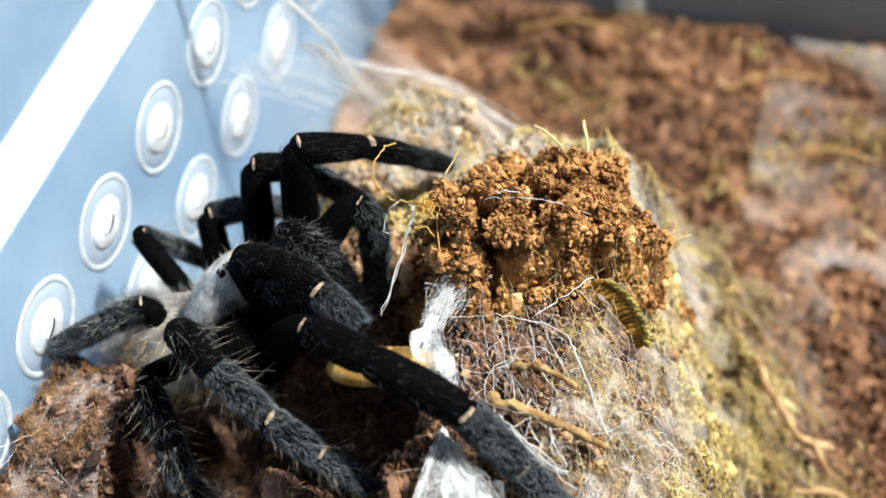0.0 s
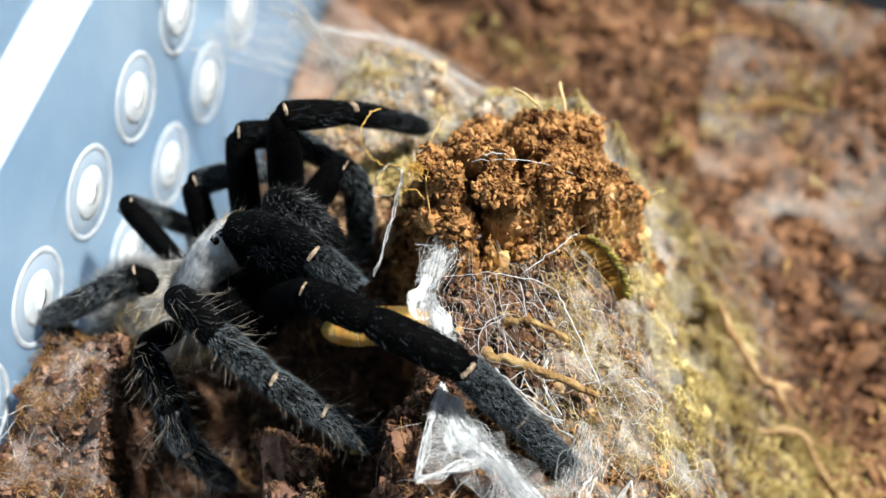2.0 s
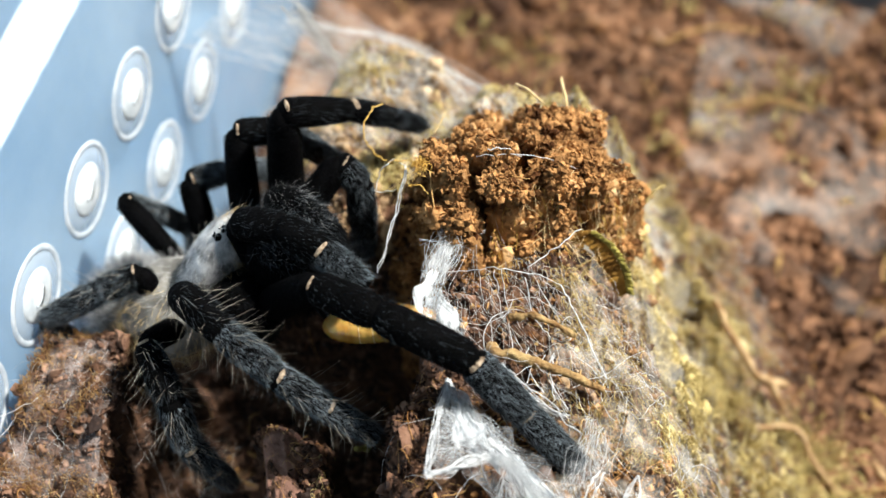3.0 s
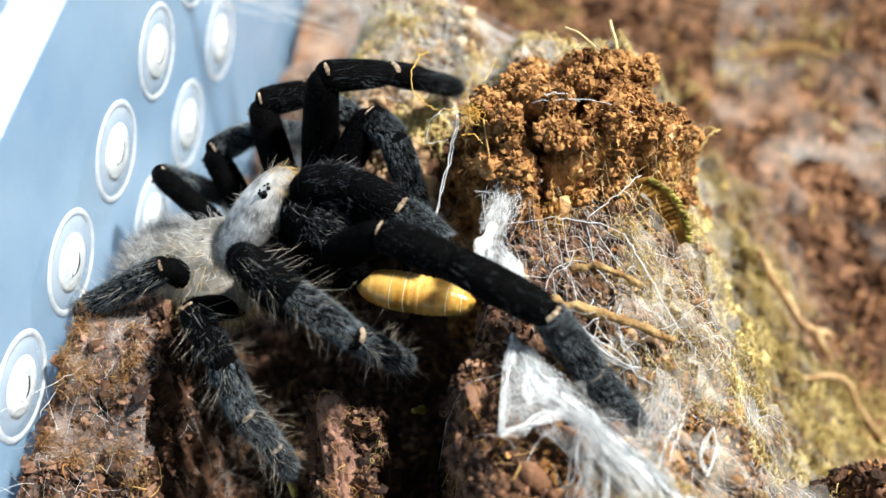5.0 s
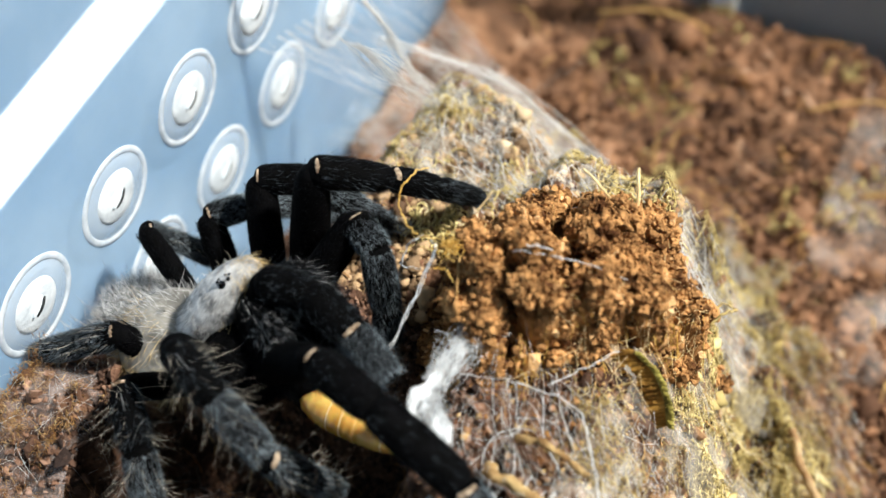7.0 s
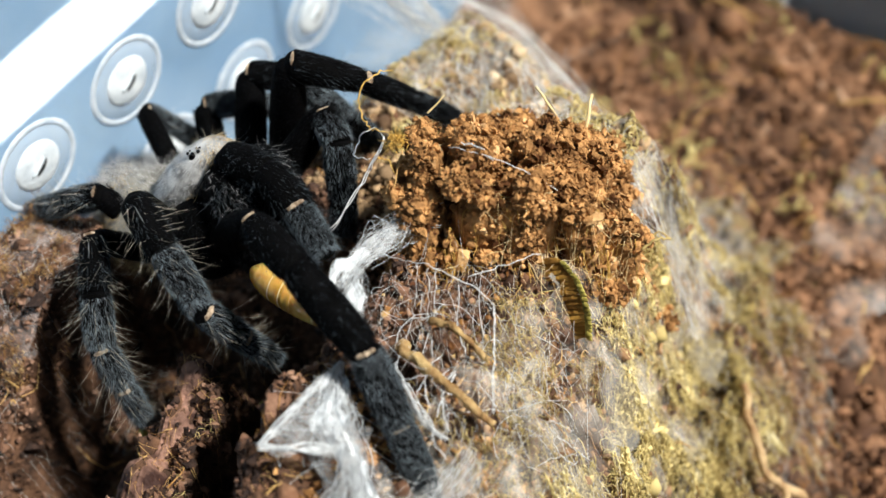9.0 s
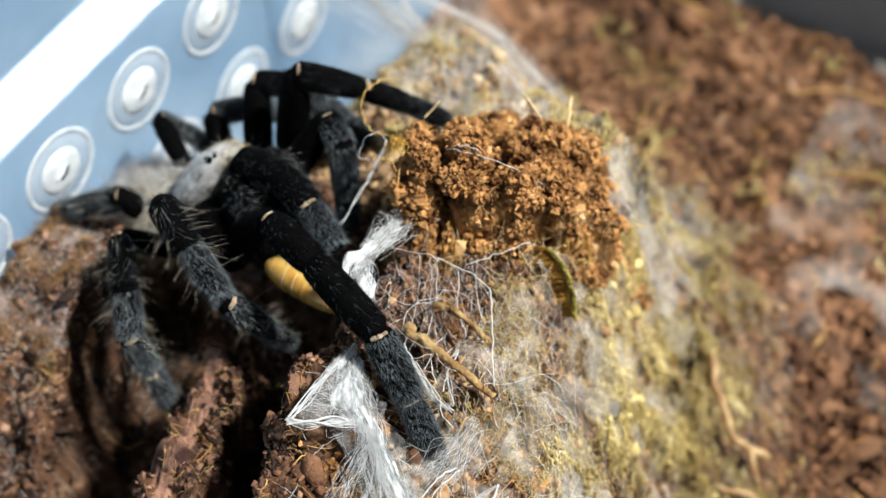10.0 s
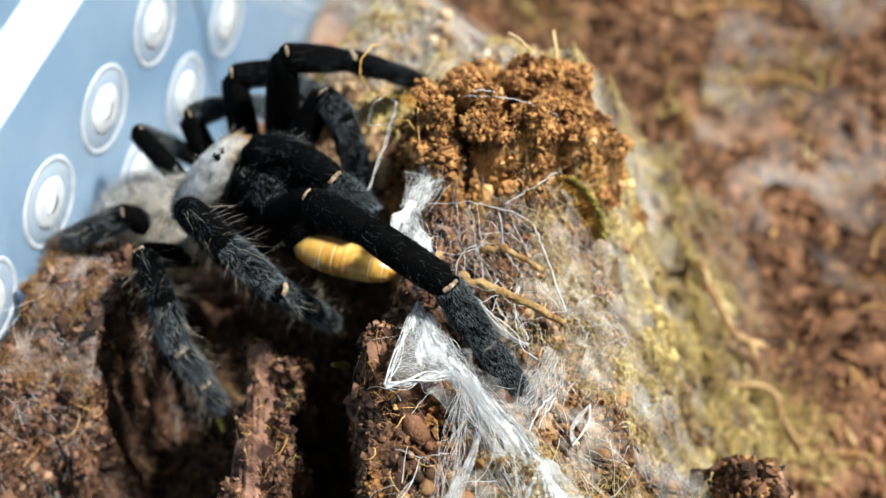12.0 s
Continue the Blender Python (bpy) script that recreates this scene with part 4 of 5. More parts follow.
film("web_film_ledge", 2, 12, -38, -15, on_mound, 0.35, "thin pinkish-white web haze over the ledge", lambda x, y: (on_mound(x, y) > -9) & (x + 0.3 * np.abs(y + 26) < 12), M_LEDGEVEIL)
film("web_film_high", 48, 80, -46, 40, on_mound, 1.7, "whitish web haze hung over the slope", lambda x, y: (x + 0.35 * y > 50) & (x + 0.35 * y < 68), M_HIGHVEIL)


M_STRIP = mat("bark_strip", (0.035, 0.014, 0.010), (0.36, 0.20, 0.145), 300, 0.75, 0.9, c3=(0.64, 0.50, 0.43), fine=1400, bdist=0.0006)


def bark_strip():
    """A ridged strip of bark lying along the top of the soil pillar."""
    g, n = np.linspace(0, 1, 60), 17
    y = -19.4 - 17 * g
    mid = 26.0 + 0.3 * np.maximum(-21 - y, 0) + 0.4 * np.sin(3.1 * g)
    half = 1.5 + 0.5 * g + 0.25 * np.sin(9 * g)
    v = []
    for i in range(60):
        for k, q in enumerate(np.linspace(-1, 1, n)):
            x = mid[i] + half[i] * q
            ridge = 0.55 * noise.noise(Vector((k * 0.9, y[i] * 0.14, 2.0))) + 0.3 * noise.noise(Vector((x * 1.7, y[i] * 0.8, 5.0)))
            v.append((x, y[i], float(on_mound(np.array([mid[i]]), np.array([y[i]]))[0]) + 0.5 - 1.3 * q * q + ridge))
    v = np.array(v)
    z = v[:, 2].reshape(60, n)
    for _ in range(10):
        z[1:-1] = 0.25 * z[:-2] + 0.5 * z[1:-1] + 0.25 * z[2:]
    v[:, 2] = z.ravel() + np.array([0.25 * noise.noise(Vector(q) * 1.6) for q in v])
    low = v - np.array([0, 0, 1.4])
    a = (np.arange(59)[:, None] * n + np.arange(n - 1)[None]).ravel()
    f = np.stack([a, a + 1, a + n + 1, a + n], 1)
    f = f.tolist() + (f[:, ::-1] + 60 * n).tolist()
    rim = list(range(n)) + [i * n + n - 1 for i in range(1, 60)] + [59 * n + k for k in range(n - 2, -1, -1)] + [i * n for i in range(58, 0, -1)]
    f += [[rim[i], rim[i - 1], rim[i - 1] + 60 * n, rim[i] + 60 * n] for i in range(len(rim))]
    return np.concatenate([v, low]), f


thing("bark_strip", (0, 0, 0), "ridged reddish-brown strip of bark on the soil pillar", "bark", data=mesh("bark_strip", *bark_strip(), M_STRIP))


# ---- silk ----
def ribbon(pts, width, thick, wob, n=10, seed=0, face=(0.4, -0.5, 0.77)):
    """A crumpled band of silk along points."""
    p = bez(pts, n)
    w = np.interp(np.linspace(0, 1, len(p)), np.linspace(0, 1, len(width)), width)
    t = axes_along(p)[0]
    u = np.cross(t, face)
    u /= np.linalg.norm(u, axis=1, keepdims=True) + 1e-9
    b = np.cross(u, t)
    m = 25
    rows = []
    for k, s in enumerate(np.linspace(-1, 1, m)):
        off = np.array([noise.noise(Vector((i * 0.16, s * 1.6, seed))) + 0.35 * noise.noise(Vector((i * 0.2, s * 6.0, seed + 9))) for i in range(len(p))])
        edge = np.array([noise.noise(Vector((i * 0.17, np.sign(s) * 3, seed + 4))) for i in range(len(p))])
        rows.append(p + u * (w * s * (1 + 0.5 * edge))[:, None] + b * (off * wob)[:, None])
    top = np.stack(rows, 1)
    low = top - b[:, None] * thick
    N = len(p)
    v = np.concatenate([top.reshape(-1, 3), low.reshape(-1, 3)])
    idx = lambda i, k, l: l * N * m + i * m + k
    f = []
    for i in range(N - 1):
        for k in range(m - 1):
            f.append([idx(i, k, 0), idx(i, k + 1, 0), idx(i + 1, k + 1, 0), idx(i + 1, k, 0)])
            f.append([idx(i, k, 1), idx(i + 1, k, 1), idx(i + 1, k + 1, 1), idx(i, k + 1, 1)])
        for k in (0, m - 1):
            f.append([idx(i, k, 0), idx(i + 1, k, 0), idx(i + 1, k, 1), idx(i, k, 1)])
    return v, f


def thread_bundle(a_pts, b_pts, count, rad):
    """Fine wavy threads stretched between two lines."""
    A, B = bez(a_pts, 8), bez(b_pts, 8)
    out = []
    for _ in range(int(count * 1.6)):
        i = rng.uniform(0, 1)
        pa = A[int(i * (len(A) - 1))] + rng.normal(0, 0.12, 3)
        pb = B[int(np.clip(i + rng.normal(0, 0.2), 0, 1) * (len(B) - 1))] + rng.normal(0, 0.2, 3)
        q = [pa + (pb - pa) * t + rng.normal(0, 0.55, 3) for t in (0.25, 0.5, 0.75)]
        out.append(tube(bez([pa, *q, pb], 4), rad * 0.36 * rng.uniform(0.4, 1.7), 3, cap=False))
    return joined(out)


def cord(pts, count, jitter, rad):
    """A loose cord of several fine threads."""
    out = []
    for _ in range(int(count * 1.6)):
        q = np.asarray(pts, float) + rng.normal(0, jitter, (len(pts), 3))
        out.append(tube(bez(q, 8), rad * rng.uniform(0.6, 1.5), 4, cap=False))
    return joined(out)


M_HAZE = haze("silk_haze", 0.75)
M_THIN = haze("silk_veil", 0.24)
M_TRAIL = see_through(patchy(mat("silk_trail", (0.76, 0.78, 0.80), (0.88, 0.89, 0.90), 900, 0.5, 0.0), 500, 0.20, 0.50, 0.97, (1, 0.35, 1)), 0.3)
silk = thing("silk_band", (0, 0, 0), "dense bright white silk band stretched beside the prey", "silk")
part("neck", *ribbon([(38.2, -8.6, 9.2), (38.2, -10.6, 9.5), (38.5, -12.0, 9.7), (40.2, -13.2, 9.9), (41.2, -14.4, 9.6), (41.2, -16.6, 7.4)], (0.5, 0.95, 1.15, 0.8, 0.6, 0.3), 0.02, 0.16, seed=1.5), M_SILKFILM, silk)
part("neck_web", *ribbon([(38.6, -2.2, 7.4), (38.5, -4.2, 7.9), (38.3, -7.0, 8.7), (38.2, -10.0, 9.4)], (0.15, 0.45, 0.8, 0.9), 0.03, 0.5, seed=2.5), M_HAZE, silk)
part("fan", *ribbon([(41.0, -16.8, 5.6), (42.4, -19.4, 6.4), (44.3, -22.2, 6.9), (47.2, -23.6, 6.4), (50.0, -25.5, 5.8), (52.7, -27.4, 5.7)], (0.25, 1.0, 1.45, 0.95, 0.7, 0.7), 0.04, 0.5, seed=4.2), M_SILKFILM, silk)
part("fan_web", *ribbon([(41.0, -17.2, 5.9), (41.8, -21.0, 7.1), (42.6, -24.0, 7.7), (43.0, -26.4, 8.0)], (0.2, 0.7, 1.1, 1.0), 0.03, 0.4, seed=5.2), M_THIN, silk)
TRAIL = [(45.6, -22.6, 7.1), (47.6, -23.7, 6.4), (50.0, -25.5, 5.9), (52.7, -27.4, 5.8), (54.8, -29.2, 5.6), (56.7, -31.4, 5.4), (58.5, -33.6, 4.8), (60.5, -36.4, 3.8)]
part("trail", *ribbon(TRAIL, (0.5, 0.5, 0.6, 0.8, 1.1, 1.5, 1.8, 2.2), 0.04, 0.5, seed=8.2), M_TRAIL, silk)
part("trail_fold", *ribbon([np.array(q) + (0.5, 0.3, 0.35) for q in TRAIL[1:]], (0.25, 0.35, 0.3, 0.5, 0.6, 0.5, 0.4), 0.03, 0.4, seed=3.4), M_SILKFILM, silk)
part("trail_web", *ribbon([np.array(q) - (0, 0, 0.3) for q in TRAIL[1:]], (0.5, 0.9, 1.4, 1.9, 2.3, 2.6, 3.0), 0.03, 0.6, seed=9.7), M_HAZE, silk)
part("side_web", *ribbon([(48.6, -24.6, 6.1), (50.0, -27.6, 5.9), (50.2, -30.4, 5.6), (49.8, -33.4, 5.4), (49.0, -36.4, 4.9)], (0.2, 0.25, 0.35, 0.6, 0.9), 0.03, 0.5, seed=11.3), M_HAZE, silk)
part("edge_cord", *cord([(41.0, -16.8, 5.4), (41.1, -20.2, 6.6), (41.4, -24.0, 7.8), (41.8, -27.3, 8.7)], 8, 0.16, 0.045), M_SILK, silk)
part("edge_cord", *cord([(41.8, -27.3, 8.7), (43.2, -26.4, 8.2), (44.6, -25.0, 7.4), (46.0, -23.8, 6.8)], 10, 0.22, 0.05), M_SILK, silk)
part("threads", *thread_bundle([(41.0, -17.4, 5.6), (41.8, -27.2, 8.6)], [(42.4, -19.6, 6.4), (46.0, -24.2, 6.8)], 45, 0.03), M_SILK, silk)
part("threads", *thread_bundle([(41.2, -17.8, 6), (43.2, -20.0, 6.6)], [(46.8, -24.6, 7.0), (49.4, -24.0, 6.3)], 60, 0.035), M_SILK, silk)
part("threads", *thread_bundle([(46.6, -23.6, 7.2), (48.4, -23.6, 6.6)], [(55.5, -33.5, 5.6), (59.5, -31.5, 4.8)], 70, 0.032), M_SILK, silk)
part("threads", *thread_bundle([(47.4, -23.8, 6.8), (48.6, -25, 6.4)], [(48.6, -35.5, 5.2), (50.6, -35.5, 5.2)], 22, 0.03), M_SILK, silk)
part("threads", *thread_bundle([(37.9, -1.6, 7.2), (39.6, -1.8, 7.6)], [(37.2, -9.8, 9.2), (39.2, -10.4, 9.8)], 42, 0.03), M_SILK, silk)
for tip in ((36.4, -1.6, 8.4), (39.9, -0.8, 8.0), (41.4, -3.0, 8.6), (36.0, -5.0, 8.0)):
    tagged(part("wisp", *cord([(38.3, -6.6, 8.7), (0.5 * (38.4 + tip[0]), 0.5 * (tip[1] - 5.2), 8.4), tip], 3, 0.2, 0.018), M_SILK, silk), kind="stuff")
part("threads", *thread_bundle([(37.0, -10.6, 9.2), (39.4, -10.6, 9.8)], [(40.6, -15.5, 8.8), (41.6, -15.5, 8.8)], 50, 0.035), M_SILK, silk)
part("halo", *ribbon([(41.0, -17.2, 5.6), (43.2, -20.6, 6.2), (45.4, -23.0, 6.4), (48.2, -24.8, 5.9), (51.4, -27.0, 5.6), (54.6, -30, 5.4)], (0.4, 1.6, 2.3, 2.3, 2.2, 2.6), 0.03, 0.4, seed=14.2), M_THIN, silk)
mist = thing("silk_mist", (0, 0, 0), "loose wispy white silk where the front foot rests", "silk")
part("veil", *ribbon([(53.9, -16.6, 3.0), (54.2, -18.6, 2.5), (53.9, -20.4, 2.2), (53.5, -22.3, 2.9), (53.2, -24.6, 4.0), (54.4, -27.6, 5.2)], (0.7, 1.5, 1.6, 1.3, 1.2, 1.6), 0.03, 0.7, seed=21.3), M_THIN, mist)
part("threads", *thread_bundle([(53.0, -16.4, 3.2), (55.0, -17.2, 2.6)], [(52.4, -24.2, 4.0), (55.4, -26.0, 4.4)], 22, 0.026), M_SILK, mist)
part("fold", *ribbon([(58.2, -20.2, 1.3), (57.5, -22.2, 1.7), (57.4, -23.8, 2.4), (58.0, -25.3, 2.9)], (0.12, 0.22, 0.2, 0.3), 0.03, 0.3, seed=17.1), M_HAZE, mist)
part("edge_cord", *cord([(58.2, -20.2, 1.4), (58.5, -21.9, 1.8), (58.3, -23.7, 2.4), (57.9, -25.4, 3.0)], 3, 0.1, 0.03), M_SILK, mist)
part("fold", *ribbon([(46.6, -15.6, 5.7), (48.6, -17.0, 4.7), (50.0, -17.3, 4.2), (51.4, -17.3, 3.8)], (0.12, 0.22, 0.25, 0.08), 0.03, 0.25, seed=18.9), M_HAZE, mist)
part("edge_cord", *cord([(46.6, -15.6, 5.8), (48.6, -16.8, 4.9), (50.0, -17.2, 4.4), (51.5, -17.3, 3.8)], 4, 0.14, 0.03), M_SILK, mist)
part("edge_cord", *cord([(49.4, -12.6, 5.6), (49.2, -14.0, 5.2), (50.2, -15.6, 4.4), (51.5, -16.8, 3.9)], 3, 0.14, 0.03), M_SILK, mist)
x, y = scatter(330, 39, 56, -11, 0, lambda x, y: 0.9 * (on_clump(x, y) < 9))
stuff("clump_web", strands(x, y, on_clump, 4.2, 0.018, 1.2, 0.6, 6, head=-1.15, spread=0.4), M_WEB, "thin whitish web threads over the foot of the clump", "web")
x, y = scatter(5000, 42, 58, -5, 13, lambda x, y: np.exp(-((y + 4.4 - 0.85 * (x - 41.5)) / 1.1) ** 2) * step(-0.2, 0.3, patch(x, y, 3, 1.7)))
stuff("clump_moss", strands(x, y, on_clump, 1.3, 0.04, 0.9, 1.6, 4), M_YELLOW, "golden moss fringe along the foot of the soil clump", "moss")
x, y = scatter(900, 40, 58, -6, 14, lambda x, y: step(0.5, 1.2, clump_lift(x, y)) * step(44, 51, x + 0.35 * (4 - y)))
stuff("clump_straws", strands(x, y, lambda x, y: on_clump(x, y) + 0.6, 3.0, 0.03, 1.0, 0.9, 6, head=-1.0, spread=0.7), M_STRAW, "fine pale straw fibres over the flank of the soil clump", "fibres")
x, y = scatter(420, 40, 56, -11, 0, lambda x, y: 0.9 * (on_clump(x, y) < 9))
stuff("clump_flakes", clods(np.stack([x, y, on_clump(x, y) + 0.35], 1), np.minimum(rng.gamma(2.0, 0.1, len(x)) + 0.12, 0.32), 0.6, (0.12, 1.3)), M_CHIP, "tan flakes of bark at the foot of the clump", "litter", False)
veil = thing("web_hammock", (0, 0, 0), "faint white web strung from the box wall to the mound", "web")
part("threads", *thread_bundle([(18.0, 14.0, 15.0), (21.0, 14.0, 15.0)], [(18.5, 31.5, -16.5), (21.5, 32.5, -16)], 36, 0.05), M_WEB, veil)
part("threads", *thread_bundle([(1, 24, -4), (1, 36, -10)], [(18.5, 31.5, -16.5), (24, 33, -14)], 30, 0.04), M_WEB, veil)
part("threads", *thread_bundle([(1, 40, -16), (1, 60, -24)], [(24, 34, -12), (31, 35, -16)], 40, 0.04), M_WEB, veil)


def web_sheet(top, low, seed):
    """A thin sheet of web hung between two lines."""
    A, B = bez(top, 8), bez(low, 8)
    g = np.linspace(0, 1, 22)
    P = A[:, None] * (1 - g)[None, :, None] + B[:, None] * g[None, :, None]
    n, m = P.shape[:2]
    for i in range(n):
        for j in range(m):
            P[i, j, 2] -= 1.2 * np.sin(np.pi * g[j]) + 0.5 * noise.noise(Vector((i * 0.2, j * 0.25, seed)))
    f = (np.arange(n - 1)[:, None] * m + np.arange(m - 1)[None]).ravel()
    return P.reshape(-1, 3), np.stack([f, f + 1, f + m + 1, f + m], 1)


M_SHEET = see_through(patchy(mat("web_sheet", (0.74, 0.72, 0.68), (0.86, 0.85, 0.82), 300, 0.6, 0.0), 170, 0.36, 0.80, 0.4, (1, 1, 0.4)), 0.3)
part("sheet", *web_sheet([(10, 33, -8), (17, 34, -9), (24, 35, -10.5), (31, 35, -15.5), (38, 30, -13)], [(10, 20, -11), (17, 20, -9), (24, 20, -7), (31, 20, -5), (38, 20, -2)], 2.0), M_SHEET, veil)
tagged(part("cord", *cord([(1, 24, 22), (12.4, 28.3, 2.5), (14.3, 29.3, -3.6), (16.3, 30.6, -9.7), (17.8, 33, -15)], 8, 0.3, 0.06), M_WEB, veil), kind="stuff")
tagged(part("cord", *cord([(10, 33, -8), (17, 34.4, -8.8), (24, 35, -10.3), (31, 35, -15.3), (38, 30, -12.8)], 7, 0.4, 0.05), M_WEB, veil), kind="stuff")


tx, ty = 34.5 + 0.4 * rng.normal(size=110), 0.6 + 0.35 * rng.normal(size=110)
stuff("edge_moss", strands(tx, ty, lambda x, y: 11.2 + 0 * x - 0.25 * (x - 34.5) ** 2 - 0.3 * (y - 0.6) ** 2, 0.5, 0.045, 0.5, 2.0, 4), M_YELLOW, "tuft of golden moss at the clump edge", "moss")


# ---- a smaller lump of soil on the near bank ----
LUMP = np.array([74.0, -17, -10])
x, y = scatter(11000, 64, 86, -30, -9, lambda x, y: np.exp(-(((x - 75.0) / 5) ** 2 + ((y + 18.0) / 6.5) ** 2) ** 2))
h = np.clip(-7.0 - 0.5 * np.abs(x - 74.2) - on_mound(x, y), 0, 7) * np.exp(-(((x - 74.5) / 4.6) ** 2 + ((y + 17.0) / 4.8) ** 2) ** 2) + 2.2 * fbm(x, y, 2.4, 3, 2.7)
small = thing("soil_lump", tuple(LUMP), "small crumbly dark red-brown soil lump with straw bits", "soil clump")
tagged(part("core", *clods(np.stack([x, y, on_mound(x, y) + h - 0.9], 1)[:1200] - LUMP, np.full(min(1200, len(x)), 0.8), 0.6), M_LEDGECRUMB, small), kind="stuff")
tagged(part("loose_soil", *clods(np.stack([x, y, on_mound(x, y) + h], 1)[::2] - LUMP, rng.gamma(1.6, 0.1, len(x[::2])) + 0.1, 0.6, (0.3, 1.35)), M_DARKCRUMB, small, smooth=False), "dark red-brown soil crumbs", kind="stuff")
tagged(part("bright_soil", *clods(np.stack([x, y, on_mound(x, y) + h + 0.1], 1)[1::5] - LUMP, rng.gamma(1.6, 0.09, len(x[1::5])) + 0.1, 0.6, (0.3, 1.35)), M_CRUMB, small, smooth=False), "orange-brown soil crumbs", kind="stuff")


# ---- single threads, straws, roots and leaves ----
def line_thing(name, pts, rad, material, label, category, taper=0.7, n=10, sides=6, group=""):
    p = bez(pts, n)
    wob = np.array([noise.noise(Vector(q) * 0.7) for q in p])
    p = p + np.stack([wob, wob[::-1], -wob], 1) * rad * 0.7
    if name == "web_thread":
        p = p + np.array([[noise.noise(Vector(q) * 1.6 + Vector((k * 9, 0, 0))) for k in range(3)] for q in p]) * 0.28
    if name == "curled_fibre":
        p = p + np.array([[noise.noise(Vector(q) * 2.3 + Vector((k * 9, 0, 0))) for k in range(3)] for q in p]) * 0.22
    v, f = tube(p, np.linspace(rad, rad * taper, len(p)) * (1 + (0.55 if rad > 0.3 or name == "curled_fibre" else 0.25) * np.array([noise.noise(Vector(q) * 2.9) for q in p])), sides)
    return thing(name, (0, 0, 0), label, category, group or {"straw": "loose straws", "curled_fibre": "curled fibres"}.get(name, ""), data=mesh(name, v, f, material))


line_thing("straw", [(46.3, 12.2, 6.5), (45.7, 13.8, 8.2), (44.9, 15.9, 8.9)], 0.17, M_STRAW, "short pale straw sticking up from the soil clump", "straw", 0.8)
line_thing("straw", [(41.0, 12.6, 10.8), (42.6, 11.6, 11.2), (44.0, 11.2, 10.2)], 0.13, M_STRAW, "short tan straw lying on the soil clump", "straw")
line_thing("straw", [(35.0, 4.7, 11.4), (35.4, 5.6, 12.0), (35.7, 6.4, 12.6)], 0.09, M_STRAW, "thin pale straw beside the soil clump", "straw")
line_thing("curled_fibre", [(29.5, 7.0, 11.6), (28.8, 5.6, 12.0), (28.7, 3.7, 12.0), (29.2, 2.6, 11.2), (30.2, 1.6, 11.0), (31.4, 0.9, 11.0)], 0.065, M_YELLOW, "curled golden root fibre arching over the leg", "fibre", 0.9)
line_thing("curled_fibre", [(31.6, 0.6, 11.2), (32.6, 0.9, 11.5), (33.6, 0.9, 11.7), (34.6, 0.6, 11.6)], 0.06, M_YELLOW, "golden root fibre at the edge of the clump", "fibre")
line_thing("curled_fibre", [(34.0, -1.4, 11.0), (35.1, -1.2, 11.0), (36.1, -1.9, 10.6)], 0.07, M_YELLOW, "golden root fibre at the edge of the clump", "fibre")
line_thing("straw", [(35.7, 0.0, 11.7), (36.2, -1.4, 11.1), (36.7, -2.8, 10.2)], 0.08, M_TAN, "thin brown straw hanging from the clump edge", "straw")
line_thing("curled_fibre", [(54.8, 8.4, 1.6), (55.6, 9.6, 2.4), (56.3, 10.4, 1.8), (55.4, 10.9, 1.6), (54.6, 10.2, 1.2)], 0.12, M_MOSS, "curled golden wisp at the edge of the clump", "fibre")
line_thing("root", [(43.5, -12.4, 4.2), (46.0, -13.1, 5.0), (49.9, -13.9, 5.6), (54.2, -14.4, 4.2)], 0.55, M_ROOT, "ochre root piece lying under web", "root", 0.6, 10, 10)
line_thing("root", [(45.0, -9.6, 5.4), (47.5, -9.6, 6.4), (51.0, -10.2, 5.4)], 0.32, M_ROOT, "short brown root piece under web", "root", 0.8, 10, 10)
line_thing("pale_root", [(64.3, 16.6, -25.7), (66.1, 14.3, -27.2), (70.1, 11.7, -31.0), (72.3, 12.5, -34.0), (74.2, 13.9, -36.2)], 0.5, M_PALEROOT, "pale forked root leaning against the slope", "root", 0.9, 8, 8)
line_thing("pale_root", [(71.0, 7.0, -35.5), (76.0, 8.2, -36.4), (78.5, 5.9, -38.8), (82.3, 3.2, -41.2), (87.4, 0.3, -43.4)], 0.38, M_PALEROOT, "pale root lying along the foot of the slope", "root", 0.8, 8, 8)
line_thing("pale_root", [(85.7, 8.2, -41.0), (88.0, 6.6, -42.2), (91.1, 4.6, -42.6)], 0.55, M_PALEROOT, "short pale root on the soil", "root", 0.7, 8, 8)
line_thing("pale_root", [(72.3, 12.5, -34.0), (74.4, 10.7, -36.4)], 0.5, M_PALEROOT, "pale root twig on the soil", "root", 0.8, 8, 8)
for a, b in (((20, 76, -41), (36, 79, -41)), ((52, 71, -41.5), (66, 76, -41)), ((84, 58, -42), (88, 63, -33)), ((96, 66, -42), (97, 71, -34)), ((62, 60, -41.6), (75, 62, -41))):
    m = ((a[0] + b[0]) / 2, (a[1] + b[1]) / 2 + 1, (a[2] + b[2]) / 2 + 1.2)
    line_thing("straw", [a, m, b], 0.26, M_TAN, "tan straw lying on the soil", "straw", 0.7, 8, 6)


